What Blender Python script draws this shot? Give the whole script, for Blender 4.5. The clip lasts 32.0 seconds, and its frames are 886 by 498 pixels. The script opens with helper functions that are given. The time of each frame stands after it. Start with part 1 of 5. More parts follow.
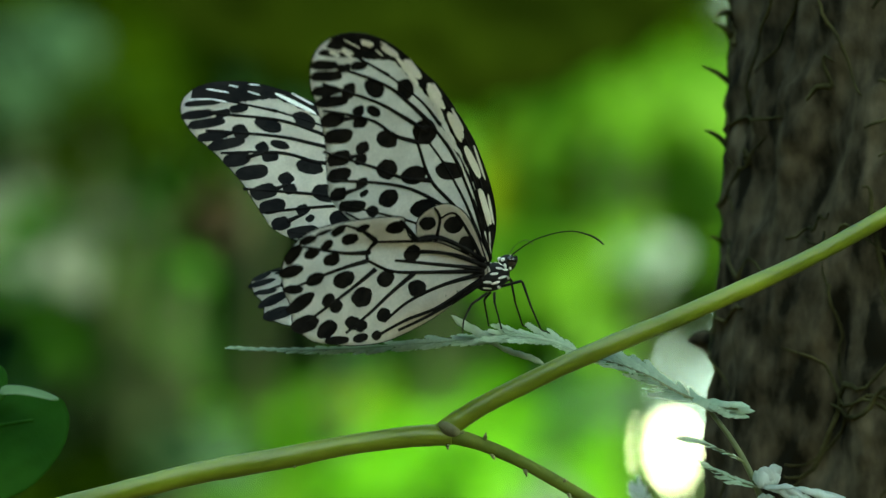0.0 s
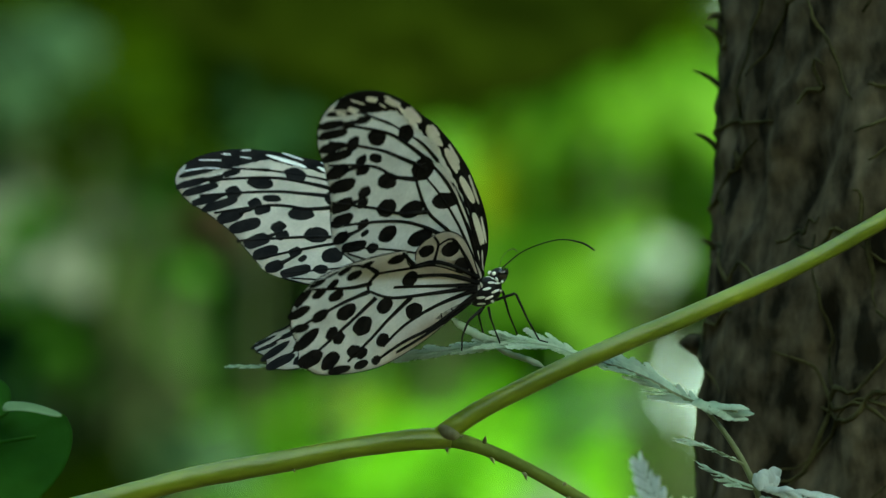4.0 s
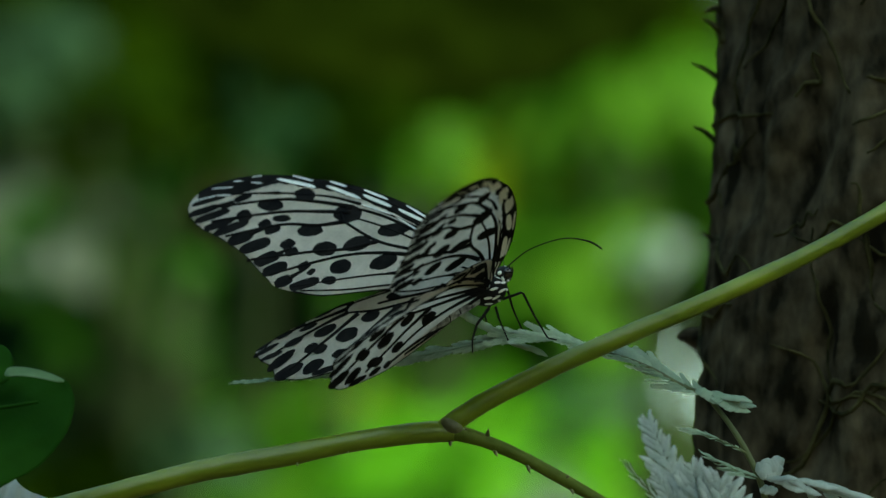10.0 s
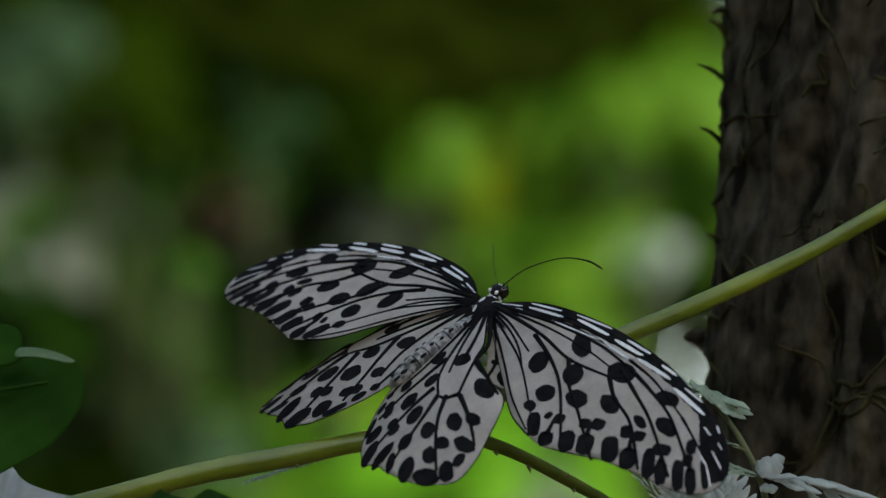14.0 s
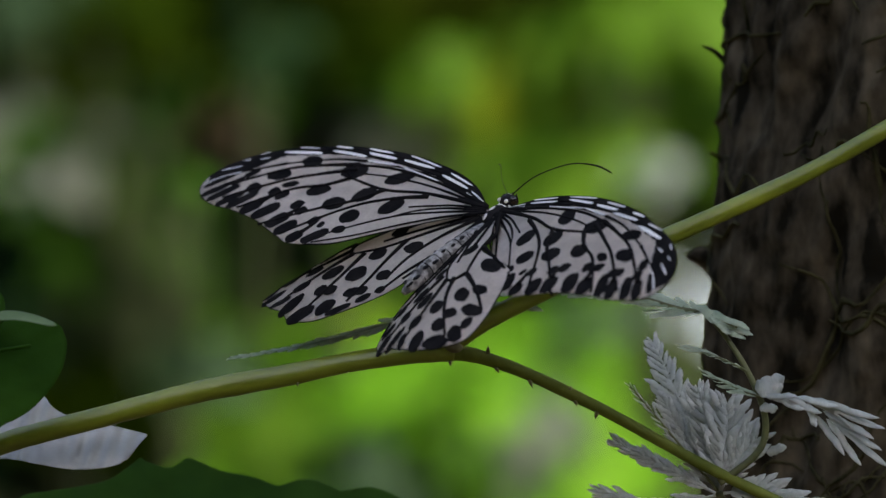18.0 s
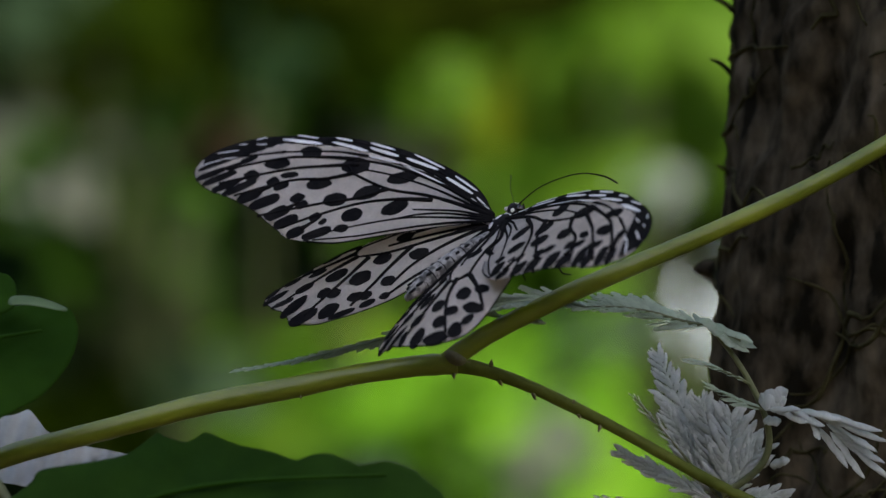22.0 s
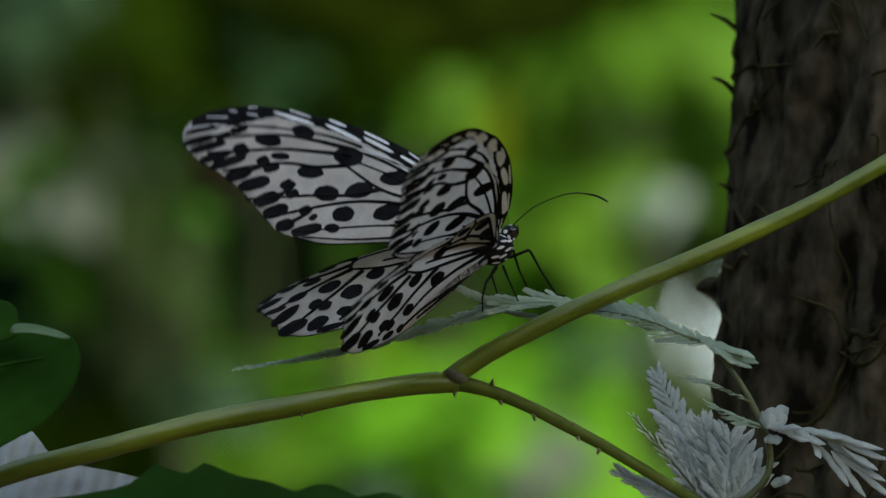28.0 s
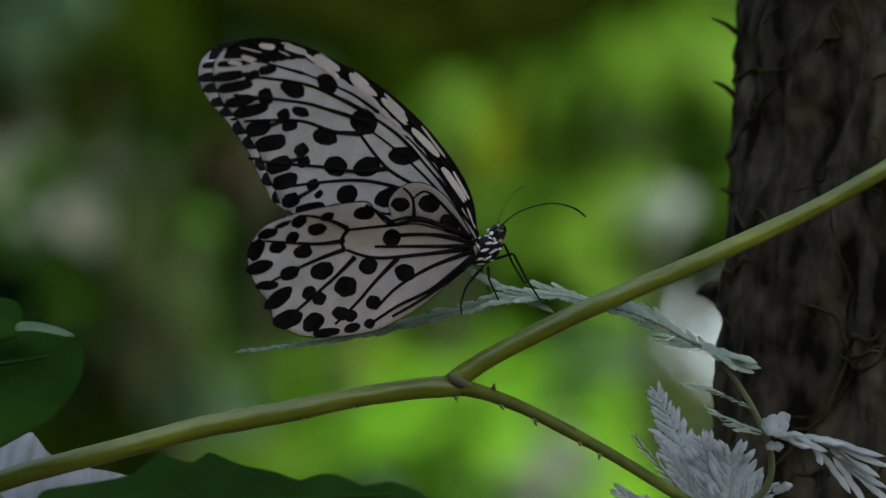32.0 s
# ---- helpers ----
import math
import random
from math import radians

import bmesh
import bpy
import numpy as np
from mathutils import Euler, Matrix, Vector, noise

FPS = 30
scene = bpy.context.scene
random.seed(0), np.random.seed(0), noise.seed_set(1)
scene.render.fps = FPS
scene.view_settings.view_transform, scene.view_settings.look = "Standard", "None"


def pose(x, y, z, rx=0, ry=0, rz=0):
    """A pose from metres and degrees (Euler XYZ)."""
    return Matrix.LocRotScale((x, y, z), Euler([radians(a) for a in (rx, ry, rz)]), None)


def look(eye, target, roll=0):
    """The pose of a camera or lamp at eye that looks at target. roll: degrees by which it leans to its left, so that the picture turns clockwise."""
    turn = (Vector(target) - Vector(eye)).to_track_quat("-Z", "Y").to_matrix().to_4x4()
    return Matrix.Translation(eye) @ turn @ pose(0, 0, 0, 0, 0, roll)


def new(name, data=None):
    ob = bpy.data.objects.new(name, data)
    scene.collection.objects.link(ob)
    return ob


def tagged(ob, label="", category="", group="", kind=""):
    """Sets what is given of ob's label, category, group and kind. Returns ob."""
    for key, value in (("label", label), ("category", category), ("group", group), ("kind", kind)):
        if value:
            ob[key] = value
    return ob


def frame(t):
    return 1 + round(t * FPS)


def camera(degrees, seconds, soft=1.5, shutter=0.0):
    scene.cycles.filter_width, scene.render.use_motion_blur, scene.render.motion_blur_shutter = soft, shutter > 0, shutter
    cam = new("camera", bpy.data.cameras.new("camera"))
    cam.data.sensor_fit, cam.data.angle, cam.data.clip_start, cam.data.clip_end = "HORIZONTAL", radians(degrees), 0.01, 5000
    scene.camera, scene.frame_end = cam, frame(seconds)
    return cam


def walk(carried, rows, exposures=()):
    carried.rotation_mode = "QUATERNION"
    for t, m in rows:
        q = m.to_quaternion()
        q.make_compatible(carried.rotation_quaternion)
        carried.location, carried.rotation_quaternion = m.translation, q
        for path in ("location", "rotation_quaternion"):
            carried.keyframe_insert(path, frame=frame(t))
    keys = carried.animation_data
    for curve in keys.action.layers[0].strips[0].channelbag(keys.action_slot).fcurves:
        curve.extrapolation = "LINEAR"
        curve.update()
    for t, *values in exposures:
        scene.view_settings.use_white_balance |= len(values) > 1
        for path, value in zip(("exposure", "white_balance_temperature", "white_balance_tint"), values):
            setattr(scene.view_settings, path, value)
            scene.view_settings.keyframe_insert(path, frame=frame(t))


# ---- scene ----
cam = camera(6.0, 32.0, shutter=0.6, soft=1.5)
walk(cam, [
    (0, look((0, -1.496, 0), (0, 0, 0))),
    (0.5, look((0, -1.496, 0), (-0.00015, 0, -0.00015))),
    (1, look((0, -1.496, 0), (0.00015, 0, -0.00015))),
    (1.5, look((0, -1.496, 0), (-0.00015, 0, -0.00015))),
    (2, look((0, -1.496, 0), (0, 0, 0))),
    (2.5, look((0, -1.496, 0), (0.00015, 0, 0.00015))),
    (3, look((0, -1.496, 0), (0.00031, 0, 0))),
    (3.5, look((0, -1.496, 0), (0, 0, 0.00077))),
    (5.5, look((0, -1.496, 0), (0.00046, 0, -0.00031))),
    (6, look((0, -1.496, 0), (0.00015, 0, -0.00015))),
    (6.5, look((0, -1.496, 0), (-0.00015, 0, 0))),
    (7, look((0, -1.496, 0), (0.00015, 0, -0.00015))),
    (7.5, look((0, -1.496, 0), (0.00015, 0, -0.00015))),
    (8, look((0, -1.496, 0), (-0.00031, 0, -0.00015))),
    (8.5, look((0, -1.496, 0), (0, 0, -0.00077))),
    (9, look((0, -1.496, 0), (0, 0, -0.00107))),
    (9.5, look((0, -1.496, 0), (-0.00031, 0, -0.00077))),
    (10, look((0, -1.496, 0), (-0.00046, 0, -0.00061))),
    (10.5, look((0, -1.496, 0), (-0.00031, 0, -0.00077))),
    (11, look((0, -1.496, 0), (-0.00061, 0, -0.00031))),
    (11.5, look((0, -1.496, 0), (-0.00077, 0, -0.00061))),
    (12, look((0, -1.496, 0), (-0.0005, 0, -0.00076))),
    (12.5, look((0, -1.496, 0), (-0.0003, 0, -0.00076))),
    (13, look((0, -1.496, 0), (0.00015, 0, -0.00077))),
    (13.5, look((0, -1.496, 0), (-0.00015, 0, -0.00077))),
    (14, look((0, -1.496, 0), (-0.00046, 0, -0.00046))),
    (14.5, look((0, -1.496, 0), (-0.00123, 0, -0.00107))),
    (15, look((0, -1.496, 0), (-0.00031, 0, -0.00597))),
    (15.5, look((0, -1.496, 0), (0.00138, 0, -0.01072))),
    (17.5, look((0, -1.496, 0), (-0.00015, 0, -0.01516))),
    (18, look((0, -1.496, 0), (-0.00046, 0, -0.01485))),
    (18.5, look((0, -1.496, 0), (-0.00061, 0, -0.0147))),
    (19, look((0, -1.496, 0), (-0.00046, 0, -0.0147))),
    (19.5, look((0, -1.496, 0), (-0.00061, 0, -0.01424))),
    (20, look((0, -1.496, 0), (-0.00046, 0, -0.01455))),
    (20.5, look((0, -1.496, 0), (-0.00077, 0, -0.01409))),
    (21, look((0, -1.496, 0), (-0.00077, 0, -0.01394))),
    (21.5, look((0, -1.496, 0), (-0.00092, 0, -0.01317))),
    (22, look((0, -1.496, 0), (-0.00107, 0, -0.01256))),
    (22.5, look((0, -1.496, 0), (-0.00107, 0, -0.01164))),
    (23, look((0, -1.496, 0), (-0.00138, 0, -0.01118))),
    (23.5, look((0, -1.496, 0), (-0.00123, 0, -0.0098))),
    (24, look((0, -1.496, 0), (-0.00107, 0, -0.00965))),
    (24.5, look((0, -1.496, 0), (-0.00138, 0, -0.00858))),
    (25, look((0, -1.496, 0), (-0.00123, 0, -0.00842))),
    (25.5, look((0, -1.496, 0), (-0.00138, 0, -0.00934))),
    (27.5, look((0, -1.496, 0), (-0.00123, 0, -0.00949))),
    (28, look((0, -1.496, 0), (-0.00123, 0, -0.00934))),
    (28.5, look((0, -1.496, 0), (-0.00107, 0, -0.00965))),
    (29, look((0, -1.496, 0), (-0.00123, 0, -0.00965))),
    (29.5, look((0, -1.496, 0), (-0.00153, 0, -0.00903))),
    (30, look((0, -1.496, 0), (-0.00168, 0, -0.00842))),
    (30.5, look((0, -1.496, 0), (-0.00138, 0, -0.00858))),
    (31, look((0, -1.496, 0), (-0.00168, 0, -0.00827))),
    (31.5, look((0, -1.496, 0), (-0.00138, 0, -0.00842))),
    (32, look((0, -1.496, 0), (-0.00153, 0, -0.00858))),
], exposures=[(0, 2.7, 9300, -28), (3, 2.55, 9200, -29), (6, 2.56, 9000, -31), (9, 2.03, 8600, -30), (12, 1.7, 8600, -10), (13.5, 1.68, 8500, 0), (15, 1.78, 8200, 16), (19, 1.88, 8200, 18), (20, 1.86, 8200, 15), (22, 1.78, 8200, 18), (24, 1.73, 8200, 12), (28, 1.73, 8100, 4), (30, 1.73, 7900, 0), (31, 1.73, 8000, -22), (32, 1.76, 7700, 12)])
MM = 0.001
EYE = 1.496          # distance from the lens to the butterfly
cam.data.dof.use_dof = True
cam.data.dof.focus_distance = EYE
cam.data.dof.aperture_fstop = 20.0


def at(px, py, y=0.0):
    """A place by its offset across the first view, in tenths of a millimetre at the butterfly's distance, and its depth behind it."""
    k = 1e-4 * (EYE + y) / EYE
    return Vector(((px - 784) * k, y, (441 - py) * k))


# ---- light ----
world = bpy.data.worlds.new("world")
scene.world = world
world.use_nodes = True
wn = world.node_tree.nodes
sky = wn.new("ShaderNodeTexSky")
sky.sky_type, sky.sun_disc = "NISHITA", False
sky.sun_elevation, sky.sun_rotation = radians(47), radians(149)
world.node_tree.links.new(sky.outputs[0], wn["Background"].inputs[0])
wn["Background"].inputs[1].default_value = 0.15
sun_data = bpy.data.lights.new("sun", "SUN")
sun_data.energy, sun_data.angle, sun_data.color = 2.0, radians(0.6), (1.0, 0.95, 0.86)
sun = new("sun", sun_data)
sun.matrix_world = look((1.4, -2.3, 2.85), (0, 0, 0))


# ---- materials ----
def material(name, base, second, scale, rough=0.6, bump=0.2, bump_scale=None, translucent=0.0, clear=0.0, fine=None, spec=0.4, detail=6.0, contrast=(0.35, 0.65), stretch=(1, 1, 1)):
    m = bpy.data.materials.new(name)
    m.use_nodes = True
    n, l = m.node_tree.nodes, m.node_tree.links
    bsdf, out = n["Principled BSDF"], n["Material Output"]
    co = n.new("ShaderNodeTexCoord")
    mp = n.new("ShaderNodeMapping")
    mp.inputs["Scale"].default_value = stretch
    l.new(co.outputs["Object"], mp.inputs[0])
    big = n.new("ShaderNodeTexNoise")
    big.inputs["Scale"].default_value, big.inputs["Detail"].default_value = scale, detail
    l.new(mp.outputs[0], big.inputs["Vector"])
    ramp = n.new("ShaderNodeValToRGB")
    ramp.color_ramp.elements[0].position, ramp.color_ramp.elements[1].position = contrast
    ramp.color_ramp.elements[0].color, ramp.color_ramp.elements[1].color = (*base, 1), (*second, 1)
    l.new(big.outputs["Fac"], ramp.inputs[0])
    small = n.new("ShaderNodeTexNoise")
    small.inputs["Scale"].default_value, small.inputs["Detail"].default_value = fine or scale * 7, 4
    l.new(mp.outputs[0], small.inputs["Vector"])
    info = n.new("ShaderNodeObjectInfo")
    var = n.new("ShaderNodeHueSaturation")
    mr = n.new("ShaderNodeMapRange")
    mr.inputs["To Min"].default_value, mr.inputs["To Max"].default_value = 0.75, 1.25
    add = n.new("ShaderNodeMath")
    add.operation = "MULTIPLY_ADD"
    add.inputs[1].default_value, add.inputs[2].default_value = 0.35, 0.0
    l.new(info.outputs["Random"], add.inputs[0])
    mix = n.new("ShaderNodeMath")
    mix.operation = "MULTIPLY_ADD"
    mix.inputs[1].default_value = 0.65
    l.new(small.outputs["Fac"], mix.inputs[0])
    l.new(add.outputs[0], mix.inputs[2])
    l.new(mix.outputs[0], mr.inputs[0])
    l.new(mr.outputs[0], var.inputs["Value"])
    l.new(ramp.outputs[0], var.inputs["Color"])
    l.new(var.outputs[0], bsdf.inputs["Base Color"])
    bsdf.inputs["Roughness"].default_value = rough
    bsdf.inputs["Specular IOR Level"].default_value = spec
    if bump:
        b = n.new("ShaderNodeBump")
        b.inputs["Strength"].default_value, b.inputs["Distance"].default_value = bump, 0.0004
        tex = small
        if bump_scale:
            tex = n.new("ShaderNodeTexNoise")
            tex.inputs["Scale"].default_value, tex.inputs["Detail"].default_value = bump_scale, 5
            l.new(mp.outputs[0], tex.inputs["Vector"])
        l.new(tex.outputs["Fac"], b.inputs["Height"])
        l.new(b.outputs[0], bsdf.inputs["Normal"])
    last = bsdf
    if translucent:
        tl = n.new("ShaderNodeBsdfTranslucent")
        l.new(var.outputs[0], tl.inputs["Color"])
        mx = n.new("ShaderNodeMixShader")
        mx.inputs[0].default_value = translucent
        l.new(last.outputs[0], mx.inputs[1])
        l.new(tl.outputs[0], mx.inputs[2])
        last = mx
    if clear:
        tp = n.new("ShaderNodeBsdfTransparent")
        mx = n.new("ShaderNodeMixShader")
        mx.inputs[0].default_value = clear
        l.new(last.outputs[0], mx.inputs[1])
        l.new(tp.outputs[0], mx.inputs[2])
        last = mx
    l.new(last.outputs[0], out.inputs[0])
    return m


def glow(name, colour, strength):
    m = bpy.data.materials.new(name)
    m.use_nodes = True
    n, l = m.node_tree.nodes, m.node_tree.links
    n.remove(n["Principled BSDF"])
    em = n.new("ShaderNodeEmission")
    em.inputs[0].default_value, em.inputs[1].default_value = (*colour, 1), strength
    l.new(em.outputs[0], n["Material Output"].inputs[0])
    return m


WING = material("wing_membrane", (0.77, 0.725, 0.675), (0.90, 0.85, 0.80), 260, 0.6, 0.3, 900, translucent=0.66, clear=0.05, spec=0.2)
BLACK = material("wing_black", (0.007, 0.007, 0.008), (0.016, 0.015, 0.015), 400, 0.8, 0.2, 1500, spec=0.02)
PALE = material("wing_pale", (0.80, 0.78, 0.74), (0.87, 0.86, 0.82), 300, 0.5, 0.1)
BODY = material("body_black", (0.004, 0.004, 0.005), (0.012, 0.011, 0.011), 500, 0.55, 0.5, 2500, spec=0.12)
BELLY = material("body_grey", (0.12, 0.12, 0.115), (0.48, 0.47, 0.45), 900, 0.7, 0.8, 2500, contrast=(0.4, 0.6), spec=0.15)
EYES = material("eye_black", (0.006, 0.006, 0.007), (0.02, 0.015, 0.012), 900, 0.15, 0.0, spec=0.6)
STEM = material("stem_green", (0.105, 0.145, 0.006), (0.20, 0.25, 0.018), 90, 0.36, 0.25, 700, stretch=(0.35, 1, 1), fine=600, spec=0.6)
TWIG_OLIVE = material("twig_olive", (0.085, 0.12, 0.016), (0.17, 0.21, 0.035), 120, 0.6, 0.35, 800, spec=0.2)
NODE = material("stem_scar", (0.10, 0.10, 0.05), (0.22, 0.22, 0.11), 300, 0.6, 0.4)
FERN = material("fern_leaf", (0.46, 0.52, 0.46), (0.70, 0.74, 0.70), 200, 0.5, 0.3, 1200, translucent=0.4)
FERN_SOFT = material("fern_leaf_soft", (0.33, 0.44, 0.30), (0.52, 0.62, 0.48), 200, 0.45, 0.3, 1200, translucent=0.4)
FERN_GREEN = material("fern_leaf_green", (0.34, 0.47, 0.31), (0.54, 0.66, 0.50), 200, 0.45, 0.3, 1200, translucent=0.4)
FERN_STALK = material("fern_stalk", (0.08, 0.10, 0.04), (0.15, 0.17, 0.07), 200, 0.5, 0.3)
LEAF_DARK = material("leaf_dark", (0.010, 0.048, 0.003), (0.024, 0.082, 0.008), 40, 0.7, 0.4, 260, translucent=0.25, spec=0.08, fine=180)
LEAF_MID = material("leaf_mid", (0.011, 0.056, 0.003), (0.024, 0.088, 0.007), 40, 0.7, 0.4, 260, translucent=0.25, spec=0.08, fine=180)
LEAF_PALE = material("leaf_pale", (0.42, 0.45, 0.42), (0.58, 0.61, 0.58), 60, 0.5, 0.4, 500, translucent=0.2, spec=0.2)
LEAF_FOLD = material("leaf_fold", (0.09, 0.17, 0.07), (0.19, 0.28, 0.15), 60, 0.6, 0.3, 400, translucent=0.3, spec=0.15)
TWIG = material("twig_green", (0.012, 0.026, 0.006), (0.030, 0.050, 0.014), 80, 0.8, 0.3)
BARK = material("bark", (0.011, 0.0095, 0.006), (0.134, 0.111, 0.074), 190, 0.95, 1.0, 420, contrast=(0.36, 0.74), fine=520, spec=0.06, stretch=(1, 1, 0.45))
MOSS = material("moss", (0.020, 0.021, 0.009), (0.075, 0.070, 0.030), 200, 0.95, 0.8, 1500, spec=0.1)
# leaf green brightened to lime, sunlight put into the colour
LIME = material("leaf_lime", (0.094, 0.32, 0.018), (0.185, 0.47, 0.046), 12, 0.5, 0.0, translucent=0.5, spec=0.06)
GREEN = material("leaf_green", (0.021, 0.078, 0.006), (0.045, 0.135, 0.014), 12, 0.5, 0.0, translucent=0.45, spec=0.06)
# next four are dark copies of leaf green, shade put into the colour
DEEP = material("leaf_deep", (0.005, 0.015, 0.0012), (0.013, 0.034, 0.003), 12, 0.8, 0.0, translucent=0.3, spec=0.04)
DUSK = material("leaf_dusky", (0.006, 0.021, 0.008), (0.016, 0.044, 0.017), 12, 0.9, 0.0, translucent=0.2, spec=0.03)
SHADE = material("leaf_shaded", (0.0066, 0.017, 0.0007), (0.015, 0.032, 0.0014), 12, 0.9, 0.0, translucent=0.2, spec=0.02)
# darkest copy, holds the shade of the upper background
GLOOM = material("leaf_olive_shade", (0.0042, 0.0085, 0.0005), (0.0095, 0.017, 0.001), 12, 0.9, 0.0, translucent=0.2, spec=0.02)
TEAL = material("leaf_grey_green", (0.022, 0.058, 0.028), (0.05, 0.10, 0.055), 12, 0.6, 0.0, translucent=0.3, spec=0.06)
# brighter copy of leaf green, light put into the colour
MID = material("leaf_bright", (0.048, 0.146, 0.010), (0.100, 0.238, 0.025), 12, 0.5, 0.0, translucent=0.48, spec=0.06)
# sun glint put into a pale leaf colour
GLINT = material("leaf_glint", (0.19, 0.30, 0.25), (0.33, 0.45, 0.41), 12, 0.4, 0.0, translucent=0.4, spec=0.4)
# pale grey-green that holds soft blurred highlights in its colour
PALE_LIT = material("leaf_pale_lit", (0.11, 0.155, 0.12), (0.19, 0.24, 0.20), 12, 0.6, 0.0, translucent=0.4, spec=0.08)
OLIVE = material("leaf_yellow_green", (0.11, 0.19, 0.012), (0.20, 0.29, 0.025), 12, 0.5, 0.0, translucent=0.45, spec=0.06)
BROWN = material("leaf_dead", (0.075, 0.058, 0.038), (0.14, 0.11, 0.075), 12, 0.7, 0.0, translucent=0.2, spec=0.06)
SOIL = material("leaf_litter", (0.014, 0.013, 0.007), (0.05, 0.042, 0.02), 6, 0.95, 0.6, 60)
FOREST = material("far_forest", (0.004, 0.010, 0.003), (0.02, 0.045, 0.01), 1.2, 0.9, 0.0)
# glow for the added discs that stand in for bright sky
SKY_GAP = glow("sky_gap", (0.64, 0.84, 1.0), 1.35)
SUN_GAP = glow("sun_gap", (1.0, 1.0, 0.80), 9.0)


# ---- mesh tools ----
def mesh_of(name, bm, mat, smooth=True):
    me = bpy.data.meshes.new(name)
    for f in bm.faces:
        f.smooth = smooth
    bm.to_mesh(me)
    bm.free()
    me.materials.append(mat)
    return me


def part(name, bm, mat, parent=None, label="", smooth=True):
    ob = new(name, mesh_of(name, bm, mat, smooth))
    if parent:
        ob.parent = parent
    return tagged(ob, label)


def thing(name, label, category, group="", kind="", place=(0, 0, 0)):
    ob = new(name)
    ob.location = place
    ob.empty_display_size = 0.01
    return tagged(ob, label, category, group, kind)


def spline(pts, n, closed=False):
    """Catmull-Rom through the points, n steps a span."""
    pts = [Vector(p) for p in pts]
    k, out = len(pts), []
    for i in range(k if closed else k - 1):
        if closed:
            a, b, c, d = (pts[(i + j - 1) % k] for j in range(4))
        else:
            a, b, c, d = pts[max(i - 1, 0)], pts[i], pts[i + 1], pts[min(i + 2, k - 1)]
        for s in range(n):
            t = s / n
            out.append(0.5 * (2 * b + (c - a) * t + (2 * a - 5 * b + 4 * c - d) * t * t + (3 * b - a - 3 * c + d) * t ** 3))
    if not closed:
        out.append(pts[-1])
    return out


def tube(bm, pts, radii, seg=10, lumpy=0.0, seed=0):
    """A round tube along the points, closed at both ends."""
    rings, side = [], None
    for i, p in enumerate(pts):
        way = (pts[min(i + 1, len(pts) - 1)] - pts[max(i - 1, 0)]).normalized()
        if side is None:
            side = way.orthogonal().normalized()
        side = (side - way * side.dot(way)).normalized()
        up = way.cross(side)
        r = radii[i] if isinstance(radii, (list, tuple)) else radii
        ring = []
        for s in range(seg):
            a = 2 * math.pi * s / seg
            q = r
            if lumpy:
                q *= 1 + lumpy * noise.noise(Vector((i * 0.35 + seed, math.cos(a), math.sin(a))))
            ring.append(bm.verts.new(p + (side * math.cos(a) + up * math.sin(a)) * q))
        rings.append(ring)
    for a, b in zip(rings, rings[1:]):
        for s in range(seg):
            bm.faces.new((a[s], a[(s + 1) % seg], b[(s + 1) % seg], b[s]))
    bm.faces.new(list(reversed(rings[0])))
    bm.faces.new(rings[-1])
    return bm


def taper(keys, n):
    """Radii read evenly along keys, n of them."""
    return [float(np.interp(i / (n - 1), np.linspace(0, 1, len(keys)), keys)) for i in range(n)]


def ball(bm, centre, radii, u=16, v=10, turn=None):
    m = Matrix.Translation(centre) @ (turn or Matrix()) @ Matrix.Diagonal((*radii, 1))
    bmesh.ops.create_uvsphere(bm, u_segments=u, v_segments=v, radius=1.0, matrix=m)
    return bm


def blade(bm, base, tip, width, normal, droop=0.0, fold=0.15, wave=0.0, nx=12, ny=6, shape=0.75, seed=0, ribs=0, thick=0.0003, scallop=0.0):
    """A leaf blade from base to tip with a folded midrib, a wavy edge and real thickness."""
    base, tip, normal = Vector(base), Vector(tip), Vector(normal).normalized()
    along = tip - base
    length = along.length
    along.normalize()
    side = normal.cross(along).normalized()
    normal = along.cross(side)
    grids = []
    for layer in (0.5, -0.5):
        rows = []
        for i in range(nx + 1):
            t = i / nx
            half = width * (math.sin(math.pi * min(max(t, 0.0), 1.0) ** shape) ** 0.75 + 0.002)
            half *= 1 + scallop * (abs(math.sin(t * 17 + seed + 2.4 * noise.noise(Vector((t * 3, seed, 5))))) - 0.5 + 0.9 * noise.noise(Vector((t * 5, seed, 1))) + 0.25 * noise.noise(Vector((t * 40, seed, 2))))
            row = []
            for j in range(-ny, ny + 1):
                s = j / ny
                w = noise.noise(Vector((t * 5 + seed, (1 if s > 0 else -1) * 3.1, seed))) * wave * abs(s)
                rib = ribs and 0.012 * width * math.sin((t * 1.0 - abs(s) * 0.35) * ribs)
                h = fold * abs(s) * half - droop * length * t * t + w * width + (rib or 0) + layer * thick
                row.append(bm.verts.new(base + along * (length * t) + side * (half * s * (1 + 0.25 * w)) + normal * h))
            rows.append(row)
        for a, b in zip(rows, rows[1:]):
            for j in range(2 * ny):
                q = (a[j], a[j + 1], b[j + 1], b[j])
                bm.faces.new(q if layer > 0 else tuple(reversed(q)))
        grids.append(rows)
    for j in (0, 2 * ny):
        for i in range(nx):
            q = (grids[0][i][j], grids[1][i][j], grids[1][i + 1][j], grids[0][i + 1][j])
            bm.faces.new(q if j else tuple(reversed(q)))
    return bm


